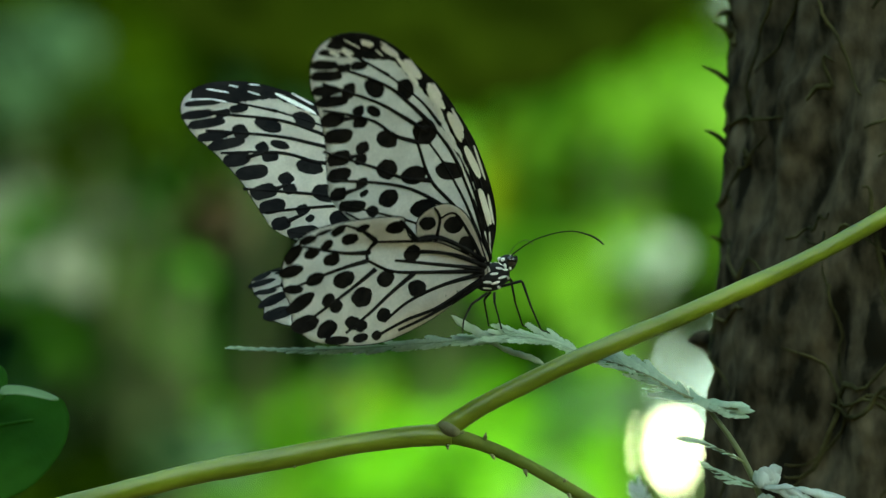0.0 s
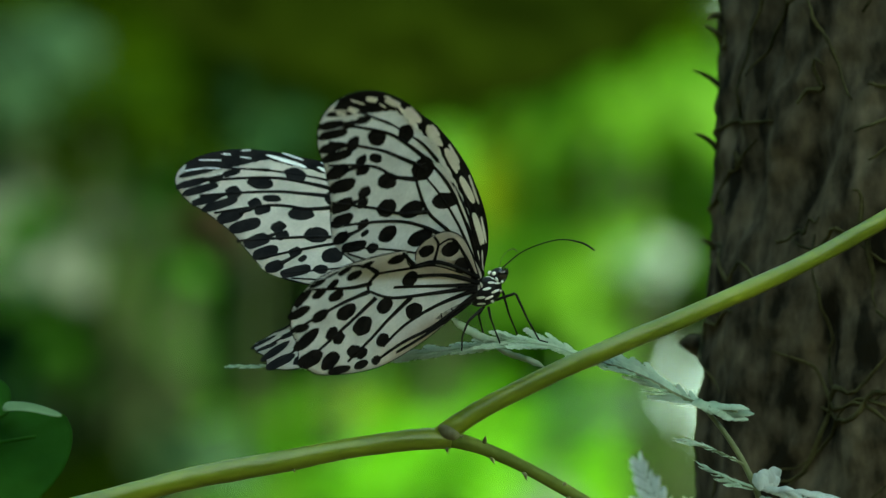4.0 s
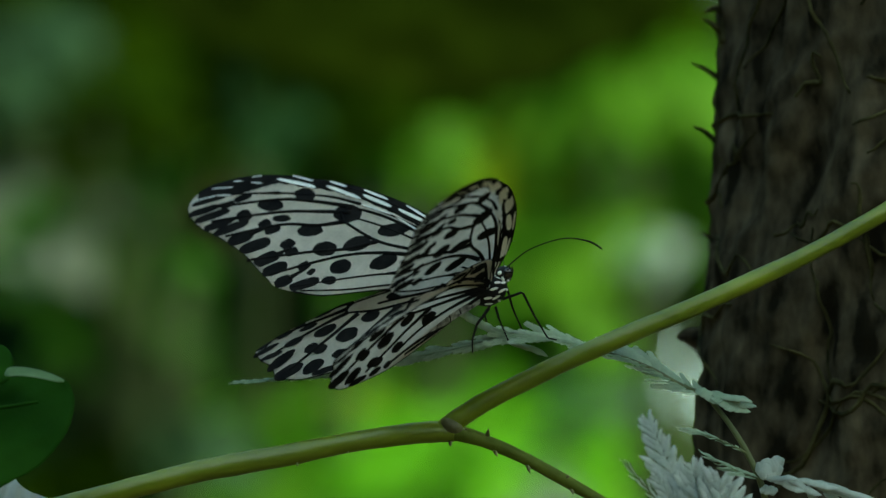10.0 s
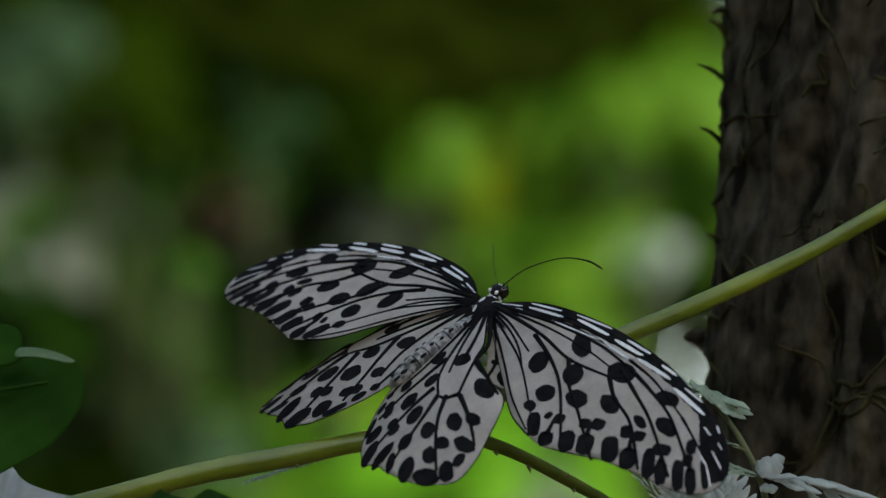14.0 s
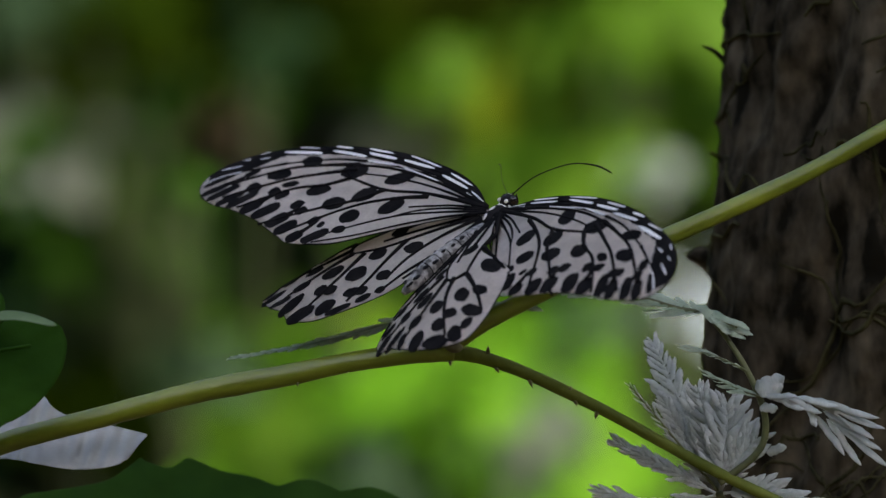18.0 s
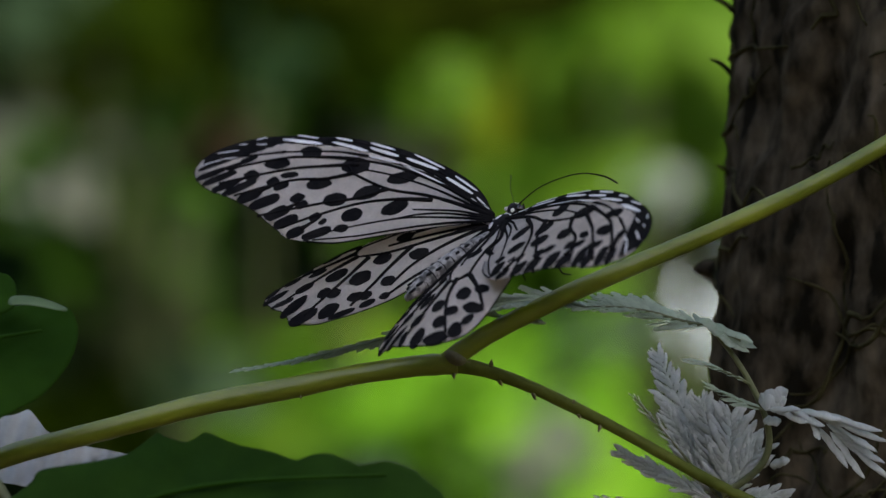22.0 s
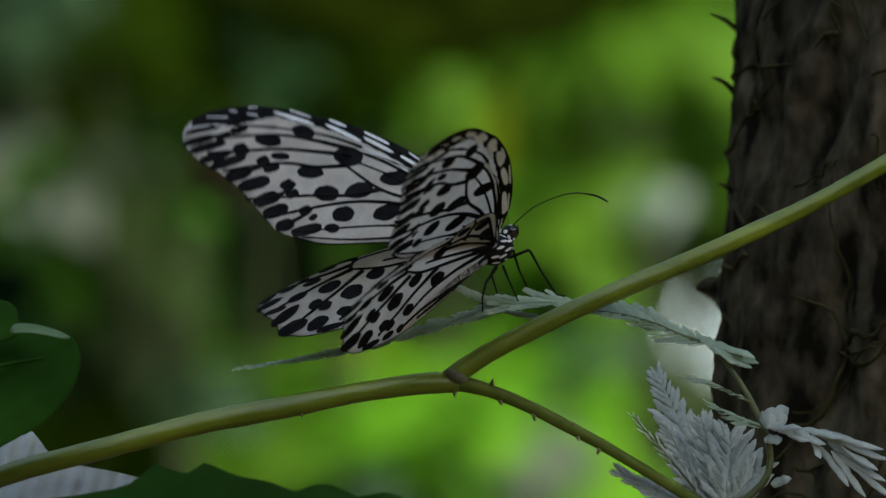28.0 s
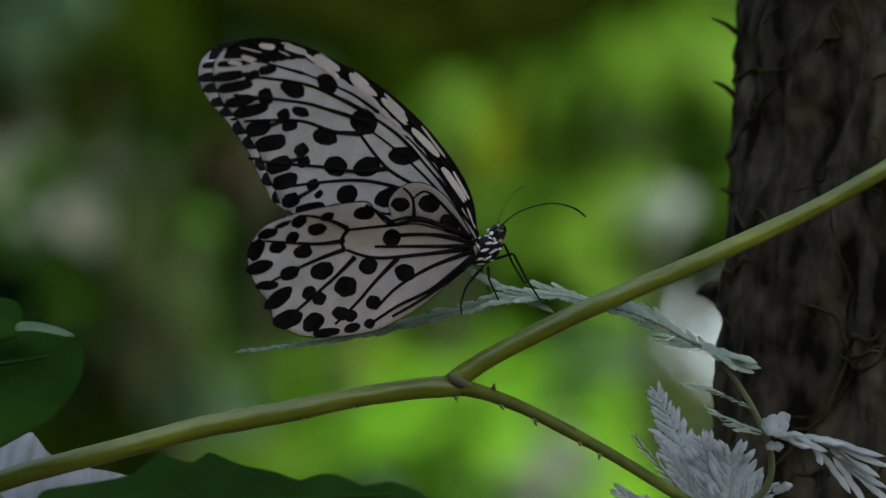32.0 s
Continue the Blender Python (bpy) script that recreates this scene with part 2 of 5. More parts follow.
def leaf_sheet(outline, centre, depth, slope=(0.0, 0.0), ribs=None, dent=0.0, seed=0, rings=22, steps=6):
    """A leaf blade within an outline, about its centre: slope leans it, ribs are (direction, spacing, height), dent the unevenness."""
    bm = bmesh.new()
    c = at(*centre, depth)
    edge = spline([(x, y, 0) for x, y in outline], steps, True)
    layers = []
    for side in (-1, 1):
        grid = []
        for k in range(rings + 1):
            f = 1 - k / rings
            ring = []
            for i, p in enumerate(edge):
                rag = 1 + 0.012 * f * noise.noise(Vector((i * 0.9, seed, 3)))
                dx, dy = (p.x - centre[0]) * f * rag, (p.y - centre[1]) * f * rag
                y = slope[0] * dx + slope[1] * dy + dent * 40 * noise.noise(Vector((dx * 0.012, dy * 0.012, seed)))
                if ribs:
                    way, gap, height = ribs
                    wide = 0.6 + 0.8 * abs(noise.noise(Vector((dx * 0.01, dy * 0.01, seed + 4))))
                    y += height * wide * math.sin(2 * math.pi * (dx * math.cos(way) + dy * math.sin(way) + 10 * noise.noise(Vector((dx * 0.01, dy * 0.01, 8)))) / gap)
                ring.append(bm.verts.new(at(centre[0] + dx, centre[1] + dy, depth) + Vector((0, y * 1e-4 + side * 0.00012, 0)) - c))
                if k == rings:
                    break
            grid.append(ring)
        n = len(edge)
        for a, b in zip(grid, grid[1:]):
            for q in range(n):
                face = (a[q], a[(q + 1) % n], b[(q + 1) % n], b[q]) if len(b) > 1 else (a[q], a[(q + 1) % n], b[0])
                bm.faces.new(face if side < 0 else tuple(reversed(face)))
        layers.append(grid[0])
    for q in range(n):
        bm.faces.new((layers[0][q], layers[1][q], layers[1][(q + 1) % n], layers[0][(q + 1) % n]))
    return bm


# ---- ground and closing forest ----
bm = bmesh.new()
bmesh.ops.create_grid(bm, x_segments=90, y_segments=90, size=40)
for v in bm.verts:
    v.co.z = 0.12 * noise.noise(v.co * 0.6) + 0.03 * noise.noise(v.co * 2.3)
ground = tagged(part("ground", bm, SOIL), "dark forest floor covered in brown leaf litter", "ground", kind="structure")
ground.location.z = -1.05

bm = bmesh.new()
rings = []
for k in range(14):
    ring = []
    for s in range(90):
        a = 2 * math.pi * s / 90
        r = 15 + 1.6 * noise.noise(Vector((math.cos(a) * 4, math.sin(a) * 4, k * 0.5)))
        front_opening = max(0.0, min(1.0, (0.55 * math.cos(a) - 0.83 * math.sin(a) - 0.35) * 2.5))
        tall = 1.0 - 0.42 * front_opening      # lowered out of view towards the sun, to let in front light
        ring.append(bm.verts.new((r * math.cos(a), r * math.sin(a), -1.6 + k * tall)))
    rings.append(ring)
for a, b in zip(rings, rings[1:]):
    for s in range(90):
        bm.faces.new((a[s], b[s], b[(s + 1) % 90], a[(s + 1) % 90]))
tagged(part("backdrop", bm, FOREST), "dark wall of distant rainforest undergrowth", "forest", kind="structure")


# ---- shrubs behind the butterfly ----
def leaf_mesh(bm, m, size, rnd):
    """One small bent leaf of eight faces."""
    w = size * rnd.uniform(0.24, 0.4)
    rows = []
    for i in range(4):
        t = i / 3
        h = w * (0.15, 0.95, 0.8, 0.04)[i]
        z = -0.22 * size * t * t
        rows.append([bm.verts.new(m @ Vector((size * t, h * s, z + 0.25 * h * abs(s)))) for s in (-1, 0, 1)])
    for a, b in zip(rows, rows[1:]):
        for j in range(2):
            bm.faces.new((a[j], a[j + 1], b[j + 1], b[j]))


GAPS = ((1212, 660, 95, 120), (1192, 792, 110, 110), (1270, 10, 60, 60))     # places left clear of leaves for the glowing sky discs


def in_gap(p, margin=0.0):
    x, y = 784 + p.x * EYE * 1e4 / (EYE + p.y), 441 - p.z * EYE * 1e4 / (EYE + p.y)
    return any(((x - a) / rx) ** 2 + ((y - b) / ry) ** 2 < 1 for a, b, rx, ry in ((g[0], g[1], g[2] + margin, g[3] + margin) for g in GAPS))


def shrub(px, py, depth, rx, ry, count, size, mat, label, seed, deep=0.25, facing=0.5):
    """A leafy shrub: a stem up from the ground and a cloud of leaves round the given place."""
    rnd = random.Random(seed)
    c = at(px, py, depth)
    k = 1e-4 * (EYE + depth) / EYE
    top = thing("shrub", label, "shrub", "shrubs behind the butterfly", place=(c.x, c.y, -1.05))
    off = Vector((0, 0, c.z + 1.05))
    bm = bmesh.new()
    for _ in range(count):
        while True:
            d = Vector((rnd.uniform(-1, 1), rnd.uniform(-1, 1), rnd.uniform(-1, 1)))
            if d.length < 1:
                break
        p = off + Vector((d.x * rx * k, d.y * deep, d.z * ry * k))
        if in_gap(p + Vector((c.x, c.y, -1.05)), 0.45 * size / k):
            continue
        turn = Euler((rnd.gauss(radians(55), facing), rnd.gauss(0.5, 0.5), rnd.uniform(-0.6, 6.6)))
        leaf_mesh(bm, Matrix.LocRotScale(p, turn, None), size * rnd.uniform(0.6, 1.25), rnd)
    part("foliage", bm, mat, top)
    for j in range(3):
        a = Vector((rnd.uniform(-0.03, 0.03), rnd.uniform(-0.03, 0.03), -0.05))
        e = off + Vector((rnd.uniform(-0.5, 0.5) * rx * k, rnd.uniform(-0.3, 0.3) * deep, rnd.uniform(-0.3, 0.3) * ry * k))
        pts = spline([a, a.lerp(e, 0.4) + Vector((0.03 * (j - 1), 0, 0)), e], 6)
        part("stem", tube(bmesh.new(), pts, taper([0.005, 0.0015], len(pts)), 6), TWIG, top)
    return top


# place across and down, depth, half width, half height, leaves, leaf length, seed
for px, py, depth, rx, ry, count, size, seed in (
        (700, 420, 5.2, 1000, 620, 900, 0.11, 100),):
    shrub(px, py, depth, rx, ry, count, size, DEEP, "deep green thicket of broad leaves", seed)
# dim parts of the background, their shade held by the leaf colour
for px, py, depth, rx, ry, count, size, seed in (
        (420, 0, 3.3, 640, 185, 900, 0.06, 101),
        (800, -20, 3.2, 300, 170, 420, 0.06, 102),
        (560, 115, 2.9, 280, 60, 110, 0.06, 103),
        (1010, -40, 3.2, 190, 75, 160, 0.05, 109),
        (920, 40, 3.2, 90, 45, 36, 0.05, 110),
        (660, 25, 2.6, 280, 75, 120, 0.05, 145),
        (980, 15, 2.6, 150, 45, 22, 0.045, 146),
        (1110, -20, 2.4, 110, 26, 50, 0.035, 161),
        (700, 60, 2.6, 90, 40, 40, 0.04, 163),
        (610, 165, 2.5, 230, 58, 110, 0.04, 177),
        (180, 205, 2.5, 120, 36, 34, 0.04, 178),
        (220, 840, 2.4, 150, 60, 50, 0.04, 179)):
    shrub(px, py, depth, rx, ry, count, size, SHADE, "deep green broad-leaved shrub, shade put into its colour", seed)
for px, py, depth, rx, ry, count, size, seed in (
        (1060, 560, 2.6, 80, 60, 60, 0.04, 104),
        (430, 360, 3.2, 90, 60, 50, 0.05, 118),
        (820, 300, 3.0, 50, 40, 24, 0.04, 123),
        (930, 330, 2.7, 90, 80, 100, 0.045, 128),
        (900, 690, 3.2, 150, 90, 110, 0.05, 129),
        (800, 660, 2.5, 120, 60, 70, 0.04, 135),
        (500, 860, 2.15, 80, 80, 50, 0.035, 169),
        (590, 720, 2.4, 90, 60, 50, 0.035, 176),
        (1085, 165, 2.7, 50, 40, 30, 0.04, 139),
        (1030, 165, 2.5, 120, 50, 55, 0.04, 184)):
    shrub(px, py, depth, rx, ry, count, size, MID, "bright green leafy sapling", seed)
# some of these clumps stand in for blurred highlights, brightness in the leaf colour
for px, py, depth, rx, ry, count, size, seed in (
        (900, 250, 2.6, 30, 24, 12, 0.03, 105),
        (1005, 230, 2.6, 26, 60, 12, 0.03, 106),
        (845, 225, 3.0, 45, 40, 18, 0.04, 122),
        (1045, 650, 2.6, 30, 40, 14, 0.03, 141),
        (410, 235, 2.8, 50, 45, 26, 0.035, 156),
        (840, 320, 2.55, 40, 80, 40, 0.03, 157),
        (960, 395, 2.55, 100, 45, 46, 0.03, 158),
        (1060, 760, 2.3, 26, 90, 30, 0.03, 160)):
    shrub(px, py, depth, rx, ry, count, size, OLIVE, "yellow-green sapling with soft leaves", seed)
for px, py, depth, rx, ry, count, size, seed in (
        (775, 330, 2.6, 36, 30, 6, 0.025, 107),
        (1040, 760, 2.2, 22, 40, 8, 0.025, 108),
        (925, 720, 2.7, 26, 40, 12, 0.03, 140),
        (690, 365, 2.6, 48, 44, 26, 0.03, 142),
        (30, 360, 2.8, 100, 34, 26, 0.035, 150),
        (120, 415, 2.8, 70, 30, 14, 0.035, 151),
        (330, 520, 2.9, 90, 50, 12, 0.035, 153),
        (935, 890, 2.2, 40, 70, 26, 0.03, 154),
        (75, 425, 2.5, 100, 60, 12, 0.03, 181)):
    shrub(px, py, depth, rx, ry, count, size, PALE_LIT, "pale grey-green shrub, soft light put into its colour", seed)
for px, py, depth, rx, ry, count, size, seed in (
        (120, 110, 3.0, 70, 45, 10, 0.04, 111),
        (60, 390, 3.1, 140, 60, 44, 0.05, 113),
        (190, 545, 3.0, 130, 60, 40, 0.045, 114),
        (350, 510, 2.9, 90, 60, 34, 0.045, 115),
        (560, 640, 3.0, 120, 80, 60, 0.05, 136),
        (45, 95, 2.9, 80, 60, 24, 0.035, 152),
        (350, 790, 2.25, 60, 50, 16, 0.035, 164),
        (640, 960, 2.0, 50, 50, 24, 0.03, 165),
        (1035, 715, 2.25, 34, 60, 26, 0.03, 182)):
    shrub(px, py, depth, rx, ry, count, size, TEAL, "grey-green shrub with dull leaves", seed)
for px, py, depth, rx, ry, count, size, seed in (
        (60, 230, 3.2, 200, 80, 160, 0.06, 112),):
    shrub(px, py, depth, rx, ry, count, size, DEEP, "deep green leafy sapling, shade put into its colour", seed)
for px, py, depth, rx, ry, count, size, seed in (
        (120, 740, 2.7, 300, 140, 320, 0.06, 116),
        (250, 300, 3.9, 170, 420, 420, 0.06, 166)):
    shrub(px, py, depth, rx, ry, count, size, DUSK, "deep green low shrub, shade put into its colour", seed)
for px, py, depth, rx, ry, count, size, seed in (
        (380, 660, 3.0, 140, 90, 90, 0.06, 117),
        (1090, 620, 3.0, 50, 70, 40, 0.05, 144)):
    shrub(px, py, depth, rx, ry, count, size, DEEP, "deep green low shrub, shade put into its colour", seed)
for px, py, depth, rx, ry, count, size, seed in (
        (230, 320, 3.2, 110, 80, 80, 0.05, 119),
        (300, 210, 2.9, 60, 60, 20, 0.04, 120),
        (620, 280, 3.5, 200, 70, 80, 0.05, 121),
        (140, 440, 2.6, 150, 90, 22, 0.045, 133),
        (300, 560, 2.6, 110, 60, 30, 0.04, 134),
        (430, 850, 3.0, 120, 70, 70, 0.055, 137),
        (130, 585, 2.65, 55, 48, 26, 0.03, 159),
        (250, 330, 2.7, 80, 60, 40, 0.035, 168),
        (620, 270, 2.6, 120, 45, 44, 0.035, 174),
        (790, 900, 2.0, 26, 80, 24, 0.03, 170)):
    shrub(px, py, depth, rx, ry, count, size, GREEN, "fresh green leafy shrub", seed)
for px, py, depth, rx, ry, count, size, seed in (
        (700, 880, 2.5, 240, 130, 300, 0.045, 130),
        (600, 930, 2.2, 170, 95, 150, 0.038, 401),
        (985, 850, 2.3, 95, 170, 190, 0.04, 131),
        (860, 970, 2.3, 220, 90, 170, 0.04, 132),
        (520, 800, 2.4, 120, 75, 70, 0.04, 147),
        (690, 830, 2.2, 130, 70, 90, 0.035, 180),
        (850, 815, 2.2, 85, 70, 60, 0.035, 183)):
    shrub(px, py, depth, rx, ry, count, size, LIME, "bright lime green shrub, sunlight put into its colour", seed)
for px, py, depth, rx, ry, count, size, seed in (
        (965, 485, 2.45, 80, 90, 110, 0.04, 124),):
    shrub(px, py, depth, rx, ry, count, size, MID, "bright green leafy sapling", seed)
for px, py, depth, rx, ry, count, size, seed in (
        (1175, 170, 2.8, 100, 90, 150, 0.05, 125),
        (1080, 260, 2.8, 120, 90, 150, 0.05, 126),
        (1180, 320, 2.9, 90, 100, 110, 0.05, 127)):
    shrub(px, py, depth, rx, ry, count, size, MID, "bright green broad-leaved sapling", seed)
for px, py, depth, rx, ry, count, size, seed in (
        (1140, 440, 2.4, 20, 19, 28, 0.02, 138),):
    shrub(px, py, depth, rx, ry, count, size, GLINT, "pale leaves with a sun glint put into their colour", seed)
for px, py, depth, rx, ry, count, size, seed in (
        (450, 375, 2.7, 85, 50, 40, 0.035, 143),
        (610, 335, 2.7, 50, 30, 14, 0.03, 148)):
    shrub(px, py, depth, rx, ry, count, size, BROWN, "shrub with withered brown leaves", seed)


rnd = random.Random(2024)
for i in range(30):
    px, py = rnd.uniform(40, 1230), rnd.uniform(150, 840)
    # leaf colour carries the light: brighter tones to the right, dusky to the left
    lit_tones = px > 620
    mat, label = rnd.choice(((MID, "bright green leafy sapling"), (OLIVE, "yellow-green sapling with soft leaves"), (GREEN, "fresh green leafy shrub"), (PALE_LIT, "pale grey-green shrub, soft light put into its colour")) if lit_tones else ((GREEN, "fresh green leafy shrub"), (DUSK, "deep green low shrub, shade put into its colour"), (DUSK, "deep green low shrub, shade put into its colour")))
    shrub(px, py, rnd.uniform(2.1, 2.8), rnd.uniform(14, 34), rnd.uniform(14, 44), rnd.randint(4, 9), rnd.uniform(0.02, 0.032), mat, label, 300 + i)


# ---- unseen leaf cover added overhead to block the sun from the butterfly ----
rnd = random.Random(5)
bm = bmesh.new()
for _ in range(760):
    p = Vector((rnd.uniform(0.15, 1.25), rnd.uniform(-1.65, -0.40), rnd.uniform(1.2, 1.55)))
    leaf_mesh(bm, Matrix.LocRotScale(p, Euler((rnd.gauss(0, 0.4), rnd.gauss(0, 0.4), rnd.uniform(0, 6.3))), None), rnd.uniform(0.16, 0.28), rnd)
tagged(part("canopy", bm, DEEP), "unseen green leaf cover added overhead to block the sun", "foliage", kind="stuff")


# ---- glowing discs low between the trees, standing in for gaps of bright sky ----
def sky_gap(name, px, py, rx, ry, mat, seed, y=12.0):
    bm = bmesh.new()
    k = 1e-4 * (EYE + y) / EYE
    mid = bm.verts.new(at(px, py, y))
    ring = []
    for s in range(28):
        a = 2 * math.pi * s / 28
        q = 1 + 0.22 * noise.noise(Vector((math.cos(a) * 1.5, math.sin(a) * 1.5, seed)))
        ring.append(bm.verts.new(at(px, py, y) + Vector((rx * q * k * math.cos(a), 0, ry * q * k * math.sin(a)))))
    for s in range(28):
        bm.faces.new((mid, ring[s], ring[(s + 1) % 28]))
    tagged(part(name, bm, mat), "glowing disc standing in for bright sky between far trees", "sky", kind="structure")


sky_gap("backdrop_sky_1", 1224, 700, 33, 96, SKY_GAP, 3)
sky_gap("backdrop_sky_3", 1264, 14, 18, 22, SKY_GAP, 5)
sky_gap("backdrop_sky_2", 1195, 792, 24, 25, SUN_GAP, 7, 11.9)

# a leaf added to swing across and hide the glowing sun disc
gap_leaf = thing("swaying_leaf", "green broad leaf swaying before the bright gap", "leaf", place=at(1195, 790, 3.6))
part("blade", blade(bmesh.new(), (0, 0, 0.024), (0.004, 0, -0.026), 0.017, (0, -1, 0.1), 0.1, seed=4), GREEN, gap_leaf)
part("petiole", tube(bmesh.new(), spline([(0, 0, 0.022), (-0.03, 0.01, -0.2), (-0.06, 0.02, -0.88)], 6), 0.0015, 6), FERN_STALK, gap_leaf)


# ---- mossy trunk ----
TR_Y, TR_R = 0.075, 0.043
TR_K = 1e-4 * (EYE + TR_Y) / EYE


def trunk_axis(z):
    return Vector(((1274 - 784) * TR_K + TR_R + 0.072 * z, TR_Y, z))


def trunk_radius(a, z):
    c = Vector((math.cos(a), math.sin(a), 0))
    d = c * 2.0 + Vector((0, 0, z * 16))
    e = c * 4.5 + Vector((0, 0, z * 38))
    f = c * 13 + Vector((0, 0, z * 190))
    g = c * 30 + Vector((0, 0, z * 620))
    hollow = max(0.0, noise.noise(e * 1.0 + Vector((5, 2, 7))) - 0.1)
    return TR_R * (1 + 0.05 * noise.noise(d) + 0.06 * noise.noise(e) - 0.16 * hollow + 0.030 * noise.noise(f) + 0.010 * noise.noise(g) + 0.10 * max(0, -z) ** 2)


tree = thing("tree", "slender tree trunk with dark mossy bark and spines", "tree", place=(0, 0, 0))
zs = list(np.linspace(-1.15, -0.13, 30)) + list(np.arange(-0.125, 0.125, 0.0009)) + list(np.linspace(0.13, 3.0, 24))
bm = bmesh.new()
rings = []
for z in zs:
    c = trunk_axis(z)
    rings.append([bm.verts.new(c + Vector((math.cos(2 * math.pi * s / 200), math.sin(2 * math.pi * s / 200), 0)) * trunk_radius(2 * math.pi * s / 200, z)) for s in range(200)])
for a, b in zip(rings, rings[1:]):
    for s in range(200):
        bm.faces.new((a[s], a[(s + 1) % 200], b[(s + 1) % 200], b[s]))
part("trunk", bm, BARK, tree, "dark brown bark, rough and cracked")
rnd = random.Random(11)
for i in range(120):
    z, a = rnd.uniform(-0.11, 0.11), rnd.uniform(math.pi * 0.95, math.pi * 1.75)
    da, dz = rnd.uniform(-0.8, 0.8), rnd.uniform(-0.03, 0.03)
    pts = []
    for s in range(16):
        t = s / 15
        aa = a + da * t + 0.08 * noise.noise(Vector((t * 3, i, 0)))
        zz = z + dz * t + 0.006 * noise.noise(Vector((t * 3, i, 9)))
        pts.append(trunk_axis(zz) + Vector((math.cos(aa), math.sin(aa), 0)) * (trunk_radius(aa, zz) + 0.0002))
    part("moss_strand", tube(bmesh.new(), pts, taper([0.0002, 0.0004 if i % 5 else 0.0006, 0.00015], 16), 7, 0.9, i), MOSS, tree)
# spines and a stub on the trunk's near edge
for px, py, dx, dy, r in ((1290, 66, -30, -26, 0.0007), (1288, 150, -46, -32, 0.0006), (1280, 256, -34, -26, 0.0007), (1276, 440, -18, -22, 0.0006), (1262, 612, -42, -8, 0.0028), (1286, 20, -20, 10, 0.0008)):
    a, b = at(px + 14, py + 6, TR_Y), at(px + dx, py + dy, TR_Y - 0.004)
    pts = spline([a, a.lerp(b, 0.55) + Vector((0, 0, 0.0006)), b], 5)
    part("spine", tube(bmesh.new(), pts, taper([r, r * 0.7, r * 0.15], len(pts)), 8, 0.4, px), MOSS if r < 0.001 else BARK, tree)
for j in range(9):
    a = rnd.uniform(0, 6.28)
    p, e = trunk_axis(2.9), trunk_axis(2.9) + Vector((0.9 * math.cos(a), 0.9 * math.sin(a), rnd.uniform(0.3, 0.7)))
    pts = spline([p, p.lerp(e, 0.5) + Vector((0, 0, 0.1)), e], 5)
    part("limb", tube(bmesh.new(), pts, taper([0.02, 0.004], len(pts)), 6), BARK, tree)
# unseen limbs added to carry the sun-blocking leaves
for e in ((0.55, -0.9, 1.34), (0.9, -0.75, 1.36), (0.45, -1.35, 1.32)):
    p = trunk_axis(0.9)
    pts = spline([p, p.lerp(Vector(e), 0.5) + Vector((0, 0, 0.12)), Vector(e)], 6)
    part("limb", tube(bmesh.new(), pts, taper([0.016, 0.004], len(pts)), 7), BARK, tree)
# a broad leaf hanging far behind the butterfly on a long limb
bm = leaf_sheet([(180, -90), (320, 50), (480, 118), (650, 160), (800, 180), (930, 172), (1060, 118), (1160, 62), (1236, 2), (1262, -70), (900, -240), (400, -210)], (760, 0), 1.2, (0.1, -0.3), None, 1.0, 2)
# the leaf's near-black olive has the shade put into it
part("drooping_leaf", bm, GLOOM, tree, "drooping leaf with shade put into its dark olive colour").location = at(760, 0, 1.2)
pts = spline([at(1250, -60, 1.2), Vector((0.2, 0.8, 0.28)), Vector((0.16, 0.4, 0.55)), trunk_axis(0.75)], 6)
part("limb", tube(bmesh.new(), pts, taper([0.002, 0.008], len(pts)), 7), BARK, tree)
bm = bmesh.new()
for _ in range(300):
    a, r = rnd.uniform(0, 6.28), rnd.uniform(0.1, 1.0)
    p = trunk_axis(2.9) + Vector((r * math.cos(a), r * math.sin(a), rnd.uniform(0.2, 0.9)))
    leaf_mesh(bm, Matrix.LocRotScale(p, Euler((rnd.gauss(0, 0.5), rnd.gauss(0, 0.5), rnd.uniform(0, 6.3))), None), rnd.uniform(0.1, 0.2), rnd)
part("crown", bm, DEEP, tree)


# ---- the green climbing stem ----
vine = thing("vine", "smooth yellow-green climbing stem forking into a twig", "vine")
FORK = at(800, 770)


def along(keys, n=10):
    return spline([at(x, y, d) for x, y, d in keys], n)


left_keys = [(-420, 1150, 0.0), (-120, 975, 0.0), (0, 927, 0.0), (100, 900, 0.0), (200, 875, 0.0), (300, 849, 0.0), (400, 828, 0.0), (500, 811, 0.0), (600, 791, 0.0), (700, 776, 0.0), (760, 771, 0.0), (800, 773, 0.0)]
pts = along(left_keys)
part("stem", tube(bmesh.new(), pts, taper([0.0018, 0.0018, 0.0019, 0.0019, 0.0019, 0.0019, 0.0020, 0.00195, 0.0018, 0.00185, 0.00195, 0.0015], len(pts)), 20, 0.05, 1), STEM, vine)
pts = along([(778, 766, 0.0), (806, 748, 0.0), (850, 720, 0.0), (920, 684, 0.0), (1010, 641, 0.0), (1110, 599, 0.0), (1220, 553, 0.002), (1330, 505, 0.004), (1440, 453, 0.006), (1560, 387, 0.008), (1700, 305, 0.012), (1900, 180, 0.02)])
part("side_stem", tube(bmesh.new(), pts, taper([0.0016, 0.0018, 0.0017, 0.0017, 0.0017, 0.0017, 0.0016, 0.0016, 0.0015, 0.0015, 0.0015, 0.0015], len(pts)), 20, 0.05, 2), STEM, vine)
